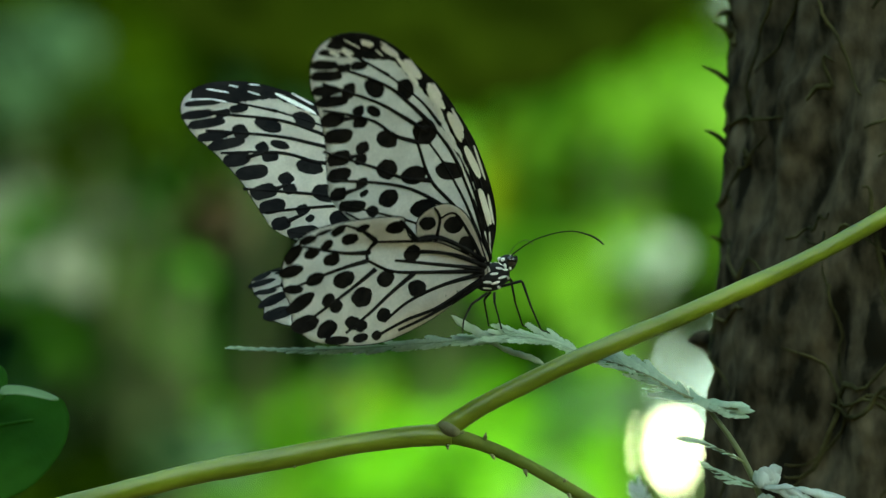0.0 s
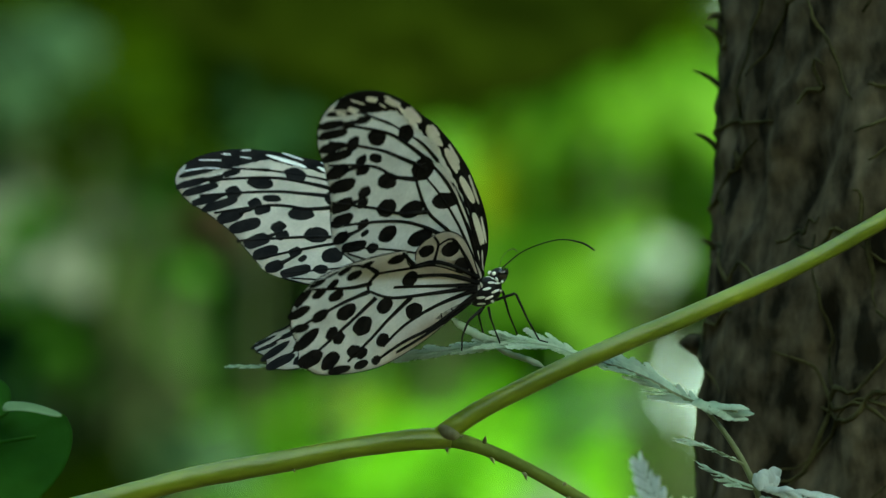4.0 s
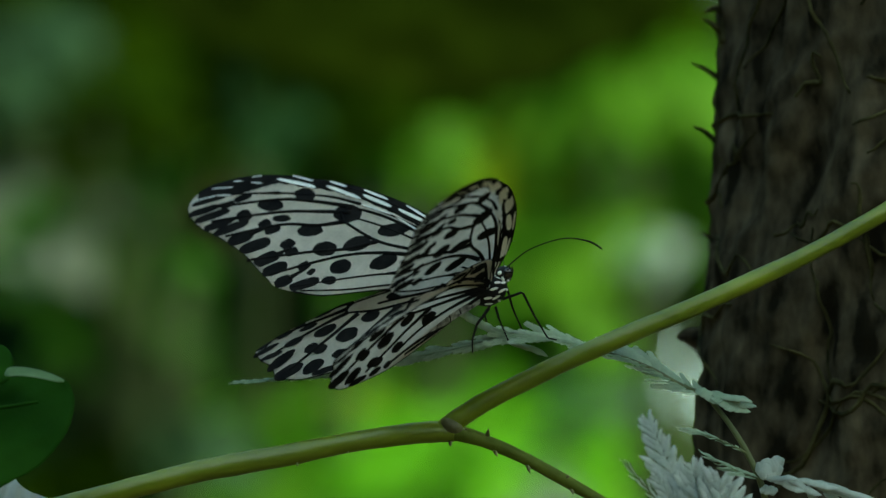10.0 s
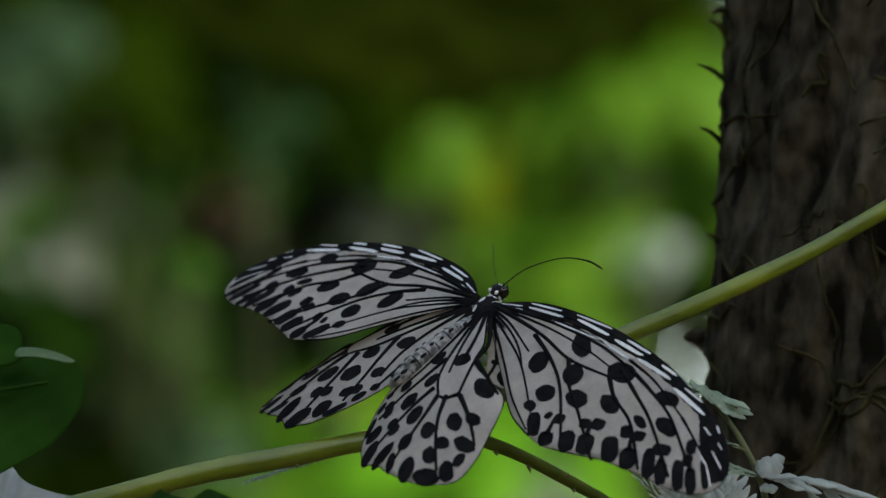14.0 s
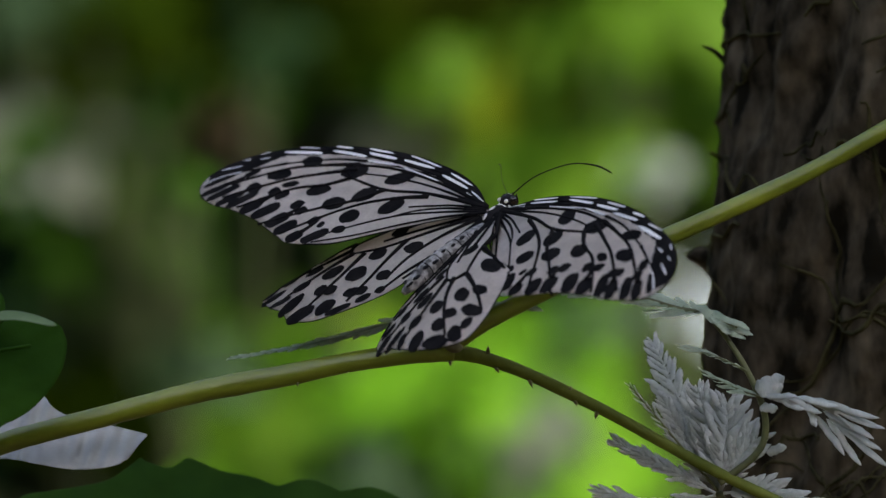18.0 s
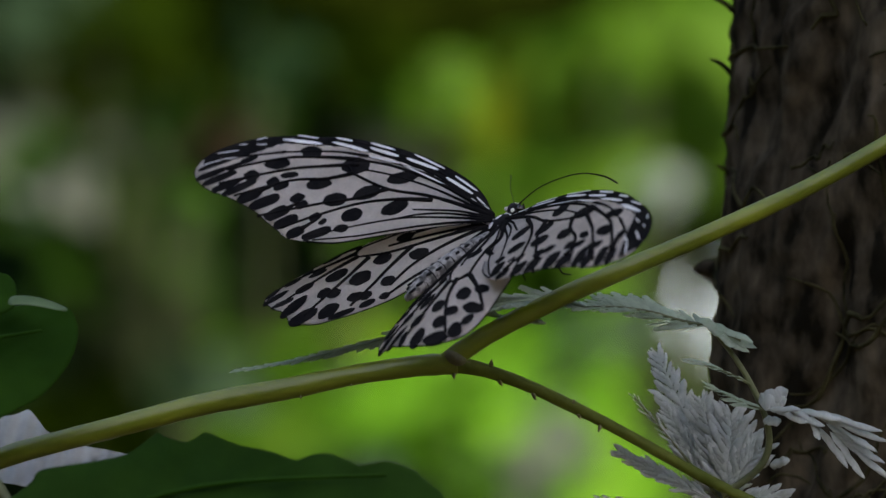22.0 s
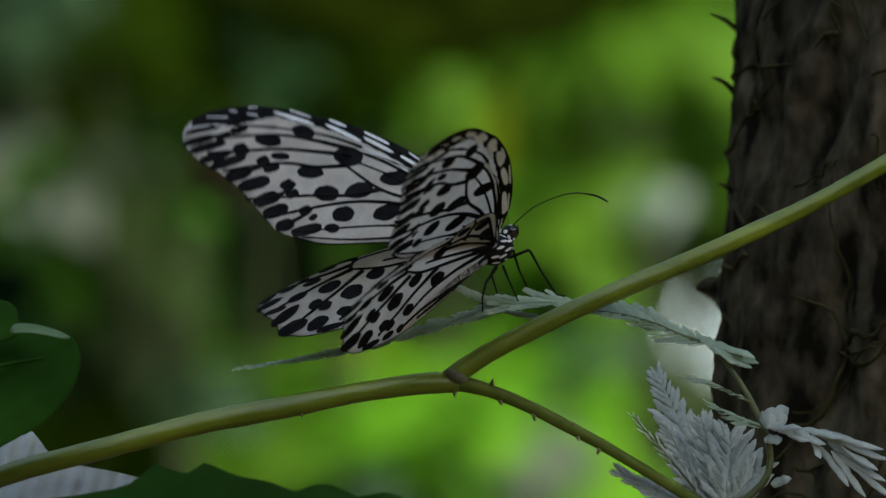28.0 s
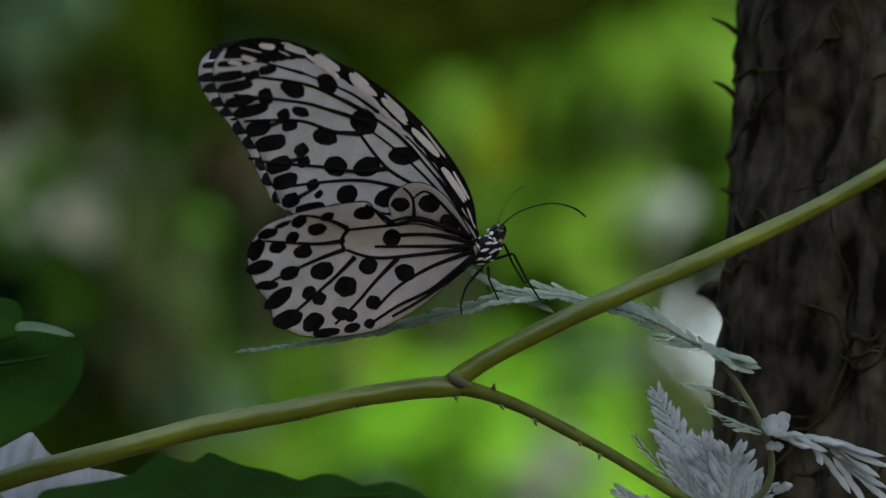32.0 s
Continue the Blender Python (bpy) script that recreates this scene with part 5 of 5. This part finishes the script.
def motions():
    walk(tree, [(0, pose(0, 0, 0)), (0.5, pose(-0.00051, 0, 0)), (1, pose(-0.00018, 0, 0)), (1.5, pose(-0.00017, 0, 0)), (2, pose(-0.00034, 0, 0)),
        (2.5, pose(-0.00034, 0, 0)), (3, pose(-0.00067, 0, 0)), (3.5, pose(-0.00101, 0, 0)), (5.5, pose(-0.00371, 0, 0)), (6, pose(-0.00354, 0, 0)),
        (6.5, pose(-0.00387, 0, 0)), (7, pose(-0.00287, 0, 0)), (7.5, pose(-0.0032, 0, 0)), (8, pose(-0.00321, 0, 0)), (8.5, pose(-0.0027, 0, 0)),
        (9, pose(-0.00253, 0, 0)), (9.5, pose(-0.00287, 0, 0)), (10, pose(-0.00253, 0, 0)), (10.5, pose(-0.00202, 0, 0)), (11, pose(-0.00219, 0, 0)),
        (11.5, pose(-0.00152, 0, 0)), (12, pose(-0.00156, 0, 0)), (12.5, pose(-0.00118, 0, 0)), (13, pose(-0.00101, 0, 0)), (13.5, pose(-0.00134, 0, 0)),
        (14, pose(-0.00135, 0, 0)), (14.5, pose(-0.00152, 0, 0)), (15, pose(-0.00085, 0, 0)), (15.5, pose(-0.00085, 0, 0)), (17.5, pose(-0.00051, 0, 0)),
        (18, pose(-0.00085, 0, 0)), (18.5, pose(-0.00084, 0, 0)), (19, pose(-0.00067, 0, 0)), (19.5, pose(-0.00051, 0, 0)), (20, pose(-0.00034, 0, 0)),
        (20.5, pose(-0.00052, 0, 0)), (21, pose(-0.00034, 0, 0)), (21.5, pose(-0.00034, 0, 0)), (22, pose(-0.00017, 0, 0)), (22.5, pose(-0.00017, 0, 0)),
        (23, pose(-0.00018, 0, 0)), (23.5, pose(-0.00034, 0, 0)), (24, pose(-0.00034, 0, 0)), (24.5, pose(-0.00018, 0, 0)), (25, pose(0.00017, 0, 0)),
        (25.5, pose(-0.00034, 0, 0)), (27.5, pose(0.00017, 0, 0)), (28, pose(0.00017, 0, 0)), (28.5, pose(0.00051, 0, 0)), (29, pose(0.00017, 0, 0)),
        (29.5, pose(0.00017, 0, 0)), (30, pose(0, 0, 0)), (30.5, pose(0.00017, 0, 0)), (31, pose(-0.00017, 0, 0)), (31.5, pose(0.00033, 0, 0)),
        (32, pose(0, 0, 0))])
    walk(butterfly, [(0, pose(0.00747, 0, -0.00371, 3.8, -20.8, 16.2)), (0.5, pose(0.00727, 0, -0.00483, 3.5, -23.7, 17.3)),
        (1, pose(0.00692, 0, -0.00442, 4.1, -23.3, 16.2)), (1.5, pose(0.00652, 0, -0.00515, 3.9, -24.2, 17.1)),
        (2, pose(0.00614, 0, -0.00452, 4.4, -23.9, 16.5)), (2.5, pose(0.00694, 0, -0.00496, 4.1, -24.8, 17.8)),
        (3, pose(0.00722, 0, -0.00508, 4.4, -24.8, 17.8)), (3.5, pose(0.00612, 0, -0.00547, 4.4, -25.7, 18)),
        (5.5, pose(0.00679, 0, -0.00628, 4.1, -27.6, 20.7)), (6, pose(0.00725, 0, -0.00595, 4.4, -27.3, 21)),
        (6.5, pose(0.00754, 0, -0.00468, 5.4, -25.3, 18.6)), (7, pose(0.00726, 0, -0.00677, 4.1, -28.6, 21.3)),
        (7.5, pose(0.00708, 0, -0.00628, 4.3, -28.2, 20.9)), (8, pose(0.00701, 0, -0.00565, 5.1, -27, 19.4)),
        (8.5, pose(0.00633, 0, -0.00696, 4.7, -28.8, 20.1)), (9, pose(0.00718, 0, -0.0061, 5.1, -28.3, 19.8)),
        (9.5, pose(0.00663, 0, -0.00699, 6.7, -29.2, 20.2)), (10, pose(0.00671, 0, -0.00707, 8.3, -30.3, 20.9)),
        (10.5, pose(0.00676, 0, -0.00841, 10, -32, 21.3)), (11, pose(0.00699, 0, -0.00817, 12, -32, 21.4)),
        (11.5, pose(0.00844, 0, -0.00665, 14.4, -30.2, 20.7)), (11.7, pose(0.00844, 0, -0.00665, 14.4, -30.2, 20.7)),
        (12, pose(0.00556, 0, -0.01217, 17, -37.8, 20.5)), (12.5, pose(0.00756, 0, -0.00644, 16.9, -31.8, 24)),
        (13, pose(0.00614, 0, -0.0094, 18.9, -35, 23.7)), (13.5, pose(0.00655, 0, -0.00943, 17.3, -34.9, 25.6)),
        (14, pose(0.00622, 0, -0.01052, 16.7, -35.8, 25.8)), (14.5, pose(0.0061, 0, -0.01065, 16, -35.7, 26.1)),
        (15, pose(0.00675, 0, -0.00919, 14.9, -33.9, 27.1)), (15.5, pose(0.00644, 0, -0.01066, 14.4, -34.9, 27.2)),
        (17.5, pose(0.00845, 0, -0.00854, 10.6, -34.3, 30.4)), (18, pose(0.008, 0, -0.00878, 9.7, -34.3, 31)),
        (18.5, pose(0.0082, 0, -0.00865, 8.8, -34.6, 31.6)), (19, pose(0.00793, 0, -0.00868, 8.3, -35.2, 31.7)),
        (19.5, pose(0.00821, 0, -0.00821, 8.3, -34.1, 31.5)), (20, pose(0.00859, 0, -0.00813, 8.4, -34.2, 31.1)),
        (20.5, pose(0.00831, 0, -0.0083, 8.5, -33.7, 30.5)), (21, pose(0.00851, 0, -0.00834, 8.6, -33.6, 30.1)),
        (21.5, pose(0.00826, 0, -0.00801, 9, -33.3, 29.1)), (22, pose(0.00847, 0, -0.00804, 9, -32.9, 28.8)),
        (22.5, pose(0.00866, 0, -0.00817, 9, -33.2, 28.4)), (23, pose(0.00766, 0, -0.00882, 9.5, -34.6, 27.2)),
        (23.5, pose(0.00778, 0, -0.00862, 8.7, -33.5, 27.6)), (24, pose(0.00778, 0, -0.00947, 8.2, -34.1, 27.4)),
        (24.5, pose(0.00725, 0, -0.00896, 7.6, -34, 27.4)), (25, pose(0.00795, 0, -0.00776, 6.8, -32.9, 27.8)),
        (25.5, pose(0.00776, 0, -0.0089, 6.3, -32.6, 27.4)), (27.5, pose(0.00606, 0, -0.01, 5.1, -33.4, 24.5)),
        (28, pose(0.00708, 0, -0.0086, 4.5, -31.5, 25.3)), (28.5, pose(0.00777, 0, -0.00844, 5.6, -31.5, 24)),
        (29, pose(0.00813, 0, -0.00788, 6.2, -31.8, 23.5)), (29.5, pose(0.00819, 0, -0.0086, 6.5, -33.7, 23.7)),
        (30, pose(0.00703, 0, -0.00736, 8.1, -32.2, 21.5)), (30.5, pose(0.00504, 0, -0.00863, 10.7, -32.6, 16.8)),
        (30.8, pose(0.00389, 0, -0.00771, 15.8, -33, 8)), (31, pose(0.00389, 0, -0.00771, 15.8, -33, 8)),
        (31.5, pose(0.00436, 0, -0.00726, 17, -32.3, 6.6)), (32, pose(0.00426, 0, -0.00795, 18.5, -32.2, 4.9))])
    walk(vine, [(t, turned(FORK, a)) for t, a in ((0, 0), (6, -0.1), (10, -0.3), (12, -0.6), (15, -0.6), (19, -0.45), (25, -0.45), (32, -0.4))])
    walk(twig, [(t, turned(FORK, a)) for t, a in ((0, 1.8), (9, 1.8), (14, 1.0), (17.5, -1.8), (23, -1.5), (25, -0.5), (28, 0.3), (32, 0.6))])
    fore_right_rows = [(0, 24, 3.8), (0.5, 31.5, 2.7), (1, 30.3, 2.8), (1.5, 31.1, 2.9), (2, 29.5, 2.9), (2.5, 32.3, 2.5), (3, 34.4, 2.1), (3.5, 30.8, 3.3), (5.5, 36.2, 2.6),
        (6, 41.2, 2.3), (6.5, 41.6, 1.3), (7, 42.9, 1.4), (7.5, 38.8, 1.4), (8, 41.2, 1.3), (8.5, 40.5, 1.5), (9, 41.5, 0.8), (9.5, 45.4, 0.8), (10, 49, -0.5),
        (10.5, 48.3, -0.5), (11, 47.3, -1.1), (11.5, 44.1, -1.2), (11.7, 44.1, -1.2), (12, 103.3, -12.5), (12.1, 108.3, -12.5), (12.5, 100.6, -12.2), (13, 97.6, -12.4), (13.5, 92.7, -14),
        (14, 99.4, -13.6), (14.5, 98.4, -13.1), (15, 91.1, -11.9), (15.5, 95.9, -11.5), (17.5, 80.1, -6.7), (18, 79.8, -6.3), (18.5, 78.4, -5.8), (19, 78.7, -6), (19.5, 76.8, -5.8),
        (20, 75.8, -5.6), (20.5, 73.7, -5.8), (21, 74, -6.3), (21.5, 73.4, -6.7), (22, 72.8, -6.9), (22.5, 74.3, -7.6), (23, 74.7, -8.9), (23.5, 76.5, -8.3), (24, 81.7, -8.7),
        (24.5, 81.8, -9.5), (24.7, 74.2, -7), (24.9, 63.2, -7), (25, 76.2, -7), (25.1, 81.2, -7), (25.2, 80.2, -7), (25.5, 74.2, -5.1), (27.5, 39.5, 4.2), (28, 46.1, 4.4),
        (28.5, 47.3, 2.8), (28.8, 57, 3.4), (29, 51.5, 3.4), (29.1, 45.5, 3.4), (29.3, 57.5, 3.4), (29.5, 46.2, 3.3), (29.9, 43.8, -1.2), (30, 38.8, -1.2), (30.1, 34.8, -1.2),
        (30.5, 26.1, 0.7), (30.8, 3, 8.4), (31, 3, 8.4), (31.5, 0.8, 4.2), (32, 4.8, 3.1)]
    walk(fore_right, [(t, flap(-1, opened, swept)) for t, opened, swept in fore_right_rows])
    fore_left_rows = [(0, 35, 11.8), (0.5, 37.2, 10.3), (1, 40.1, 10), (1.5, 41, 10), (2, 44.6, 9.3), (2.5, 41.6, 8.8), (3, 40.4, 8.7), (3.5, 48.5, 7.6), (5.5, 49.9, 7.2),
        (5.9, 50.44, 5.7), (5.967, 52.2, 5.7), (6, 50, 5.7), (6.033, 47.8, 5.7), (6.1, 49.56, 5.7), (6.5, 45, 5.1), (7, 49.4, 6.3), (7.5, 50.2, 6.7), (7.9, 48.5, 5.9),
        (7.967, 50.9, 5.9), (8, 47.9, 5.9), (8.033, 44.9, 5.9), (8.1, 47.3, 5.9), (8.5, 51, 6.2), (9, 50, 5.5), (9.5, 54.5, 5.4), (10, 60.7, 3.9), (10.5, 61.9, 3.5),
        (11, 62.3, 3.8), (11.5, 56.3, 4.4), (11.7, 56.3, 4.4), (12, 84.3, -6.4), (12.5, 80.9, -5.8), (12.9, 85.94, -5.8), (12.967, 87.7, -5.8), (13, 85.5, -5.8), (13.033, 83.3, -5.8),
        (13.1, 85.06, -5.8), (13.5, 87.6, -3.5), (14, 86.8, -4.5), (14.5, 85.8, -4.8), (14.95, 86.6, -4), (15, 84.6, -4), (15.05, 82.6, -4), (15.5, 84.7, -5), (17.5, 76.2, -2.6),
        (18, 76.8, -2.5), (18.5, 74.4, -2.7), (19, 74.9, -3.7), (19.5, 74.3, -2.7), (20, 71, -2.2), (20.5, 70.8, -1.3), (21, 69.8, -0.9), (21.5, 69.4, -0.9), (22, 69.2, 0),
        (22.5, 68.7, 0.7), (23, 70.3, 0.7), (23.5, 70, 0.4), (24, 70.2, 0.7), (24.5, 74.5, 0.1), (25, 67.9, -0.3), (25.5, 67.8, 1.1), (27.5, 58.2, 1.6), (27.9, 55, 0.9),
        (27.95, 54.4, 0.9), (28, 51.4, 0.9), (28.05, 48.4, 0.9), (28.1, 48, 0.9), (28.2, 50.9, 0.9), (28.5, 48.1, 1.7), (29, 52.1, 1.5), (29.5, 54.8, 3.2), (30, 50.8, 3.8),
        (30.5, 52.3, 5), (30.8, 42, 5), (31, 44, 5), (31.5, 44, 5), (32, 43, 2)]
    walk(fore_left, [(t, flap(1, opened, swept)) for t, opened, swept in fore_left_rows])
    hind_right_rows = [(0, 23, 7.9), (0.5, 30.1, 7.7), (1, 29.2, 7.3), (1.5, 29.1, 7.2), (2, 27.4, 7), (2.5, 30.2, 6.4), (3, 32.1, 6.2), (3.5, 28.2, 6.4), (5.5, 33, 4.2),
        (6, 36.3, 3.9), (6.5, 37.7, 2.7), (7, 39.8, 3.4), (7.5, 35.4, 3.1), (8, 38, 3.4), (8.5, 37.3, 3.3), (9, 36.8, 2.3), (9.5, 41.3, 3.2), (10, 43.5, 2.7),
        (10.5, 40.7, 3.3), (11, 36.3, 2.9), (11.5, 31.2, 3), (11.7, 31.2, 3), (12, 80.6, 4.8), (12.5, 74.6, 6.3), (13, 71.6, 6.4), (13.5, 66.7, 6.6), (14, 73.4, 6),
        (14.5, 72.4, 7.1), (15, 65.1, 7.3), (15.5, 69.9, 7.6), (17.5, 63.8, 5.4), (18, 63.1, 5.4), (18.5, 62.3, 5.7), (19, 62.9, 5.9), (19.5, 62.1, 5.4), (20, 62.0, 4.9),
        (20.5, 60.8, 4.4), (21, 62.0, 3.9), (21.5, 62.3, 3.4), (22, 62.6, 3.0), (22.5, 61.2, 4.6), (23, 61.9, 4.0), (23.5, 64.3, 4.4), (24, 67, 6.1), (24.5, 67.1, 6.5),
        (25, 66.4, 4.0), (25.5, 62.2, 5.6), (27.5, 33.3, 5), (28, 39.6, 5.3), (28.5, 40.8, 4.4), (29, 41.1, 3.1), (29.5, 43.6, 1.8), (30, 33.9, 2.3), (30.5, 22.1, 3.5),
        (30.8, 2.1, 3.9), (31, 2.1, 3.9), (31.5, 0.3, 3.2), (32, 6.1, 1.8)]
    walk(hind_right, [(t, flap(-1, opened, swept, 1.4)) for t, opened, swept in hind_right_rows])
    hind_left_rows = [(0, 60, -6), (0.5, 62, -6), (1, 64.8, -6), (1.5, 65.5, -6), (2, 68.9, -6), (2.5, 65.8, -6), (3, 64.4, -6), (3.5, 71.5, -6.3), (5.5, 68.9, -7.7),
        (6, 68, -8), (6.5, 62.4, -7.8), (7, 66.2, -7.5), (7.5, 66.3, -7.2), (8, 63.4, -7), (8.5, 65.9, -6.8), (9, 64.2, -6.5), (9.5, 68.2, -6.2), (10, 73.7, -6),
        (10.5, 73, -5.7), (11, 71.7, -5.3), (11.5, 63.8, -5), (11.7, 63.8, -5), (12, 89.9, -4.7), (12.5, 84.7, -4.3), (13, 87.5, -4), (13.5, 90, -4.7), (14, 89.6, -5.3),
        (14.5, 89, -6), (15, 88.2, -6.7), (15.5, 88.8, -7.3), (17.5, 81.9, -10), (18, 83, -10.7), (18.5, 81, -11.3), (19, 81.9, -12), (19.5, 81.6, -11.5), (20, 78.8, -11),
        (20.5, 78.9, -10.5), (21, 78.3, -10), (21.5, 78.2, -9.5), (22, 78.5, -9), (22.5, 78.3, -8.5), (23, 80.3, -8), (23.5, 80, -8.5), (24, 80.2, -9), (24.5, 84.5, -9.5),
        (25, 77.9, -10), (25.5, 79.3, -10), (27.5, 75.7, -10), (28, 70.4, -10), (28.5, 67.1, -9.5), (29, 71.1, -9), (29.5, 73.8, -8.5), (30, 69.8, -8), (30.5, 71.6, -8),
        (30.8, 55.5, -8), (31, 55.5, -8), (31.5, 56.8, -8), (32, 58, -8)]
    walk(hind_left, [(t, flap(1, opened, swept, 1.4)) for t, opened, swept in hind_left_rows])
    for front, side, fore_rows, hind_rows in ((front_right, -1, fore_right_rows, hind_right_rows), (front_left, 1, fore_left_rows, hind_left_rows)):
        times, _, sweeps = zip(*hind_rows)
        walk(front, [(t, flap(side, opened - 1, float(np.interp(t, times, sweeps)), 1.4)) for t, opened, _ in fore_rows])
    lift = [(0, 0), (11.5, 0), (14, -8), (17.5, -13), (23.5, -13), (25, -8), (28, -6), (30, -4), (31, 0), (32, 0)]
    droop = [(0, 0), (3, -2), (6, -4), (10, -7), (11.5, -9), (12.5, -18), (14, -13), (15.5, -8), (17.5, 1), (23.5, 1), (25, -5), (28, -5), (30, -8), (32, -9)]
    curl = [(0, 0), (9, 2), (11, 9), (12.5, 15), (17.5, 17), (24, 17), (29, 12), (32, 11)]
    times = sorted({t for t, _ in lift + droop})
    walk(mid_frond, [(t, turned(BEND, a)) for t, a in lift])
    walk(left_frond, [(t, turned(BEND, float(np.interp(t, *zip(*lift)))) @ turned(JOINT, float(np.interp(t, *zip(*droop))))) for t in times])
    walk(end_frond, [(t, turned(BEND, a)) for t, a in curl])
    walk(fern, [(t, Matrix.Translation(Vector((0, 0, up)) * MM)) for t, up in ((0, -1.2), (3.5, -1.1), (6, -0.8), (9, -0.6), (12, 0.2), (19, 0), (25, 0), (29, -0.1), (32, -0.5))])
    walk(low_leaf, [(t, Matrix.Translation(low_leaf_home + Vector((across, 0, up)) * MM)) for t, across, up in ((0, 0.3, -1.8), (10, -0.16, -2.41), (11.3, 0.59, -0.79), (11.7, 5.64, 6.03), (12, 7.8, 13.94), (12.5, 8, 16.94), (13, 4.95, 10.13), (13.5, 5.15, 7.13),
        (14, 2.44, 7.14), (15, 1.39, 4.93), (15.5, 0.28, 0.38), (17.5, -0.75, -1.76), (18, -1.06, -1.45), (19, -0.46, -0), (20, -0.16, 1.15), (21, 0.13, 1.86),
        (21.5, 0.28, 2.23), (22, 1.33, 5.14), (22.5, 1.03, 3.56), (23, 0.42, 2.02), (24, -0.17, -0.75), (25, 1.07, 3.88), (25.5, 1.02, 3.86), (27.5, 1.07, 2.71),
        (28, 1.07, 2.96), (28.5, 4.73, 7.25), (29, 2.17, 6.05), (29.5, 1.87, 5.17), (30, 0.62, 2.18), (30.5, -0.58, -0.48), (31, 3.12, -0.17), (31.5, 1.92, 3.28),
        (32, 1.57, 5.52))])
    walk(side_leaf, [(t, Matrix.Translation(side_leaf_home + Vector((across, 0, up)) * MM)) for t, across, up in ((0, -0.1, 0.1), (1, 0.15, -0.65), (3, 0.51, -1.1), (5.5, 0.36, -3.41), (6, 0.05, -2.45), (7, 0.45, -1.15), (8, -0.01, 0.25), (8.6, 0.6, 2.27),
        (9, 1, 3.93), (9.5, 0.69, 2.53), (10, 0.34, 2.69), (11, 0.19, 2.79), (11.5, 0.33, 4.09), (12, 1.1, 12.54), (12.4, 2.06, 17.94), (13, 2.45, 10.13),
        (13.6, 1.99, 7.49), (14, 2.14, 6.24), (14.5, 1.57, 5.63), (15, 1.79, 3.53), (15.5, 2.18, -0.02), (17.5, -0.85, -1.86), (18, -1.06, -1.55), (19, -0.46, -0),
        (20, -0.26, 0.85), (21, -0.47, 1.16), (22, 0.33, 3.34), (22.5, 0.23, 2.56), (23, 0.02, 1.32), (24, 0.33, -1.25), (24.5, -0.18, -1.88), (25, 0.17, 2.98),
        (27.5, 1.07, 4.01), (28, 0.57, 1.66), (28.5, 0.93, 6.05), (29, 0.77, 3.75), (30, 0.82, 2.28), (31, 0.32, 3.63), (31.5, 1.22, 3.28), (32, 1.07, 2.72))])
    walk(gap_leaf, [(0, Matrix.Translation(gap_leaf_home + Vector((-0.11, 0, -0.002)))), (2.4, Matrix.Translation(gap_leaf_home + Vector((-0.11, 0, -0.002)))), (3, Matrix.Translation(gap_leaf_home + Vector((-0.0395, 0, -0.001)))),
        (3.5, Matrix.Translation(gap_leaf_home + Vector((-0.012, 0, 0)))), (5, Matrix.Translation(gap_leaf_home + Vector((0, 0, 0)))), (32, Matrix.Translation(gap_leaf_home + Vector((0, 0, 0))))])
    walk(pale_leaf, [(t, Matrix.Translation(pale_leaf_home + Vector((across, 0, up)) * MM)) for t, across, up in ((0, -8.4, -2), (9, -5.9, 1.03), (13.5, -5.75, 1.83), (14.5, -5.33, 3.03), (15.5, -0.92, -0.82), (17.5, 0.15, 0.54), (18, -0.16, 0.75), (19, -0.46, -0),
        (20, -0.46, -0.35), (21, -0.67, -0.54), (22, -1.87, -1.16), (23, -1.38, -1.08), (24, -1.07, -0.75), (25, -2.23, -1.62), (25.5, -2.08, -1.44), (27.5, -1.73, -1.89),
        (28, -1.73, -1.64), (29, -2.73, -1.05), (30, -0.98, -1.02), (30.5, -0.58, 0.22), (31, -0.78, 1.73), (31.5, -2.28, -1.62), (32, -2.13, -0.98))])
    walk(spray, [(t, Matrix.Translation(spray_home + Vector((across, back, up)) * MM)) for t, across, back, up in ((0, -1, 50, -13.5), (3, -0.8, 46.6, -9.5), (5.5, -0.6, 43.7, -6), (7, -0.5, 42, -3.5), (9, -0.2, 30, -2), (10, 0, 25, -1.4), (12, 0, 15, -0.4), (17.5, 0.4, 0, -1.4), (25, 0.5, 0, -0.8), (28, 0.2, 0, -1.2), (32, 0, 0, -4))])


motions()
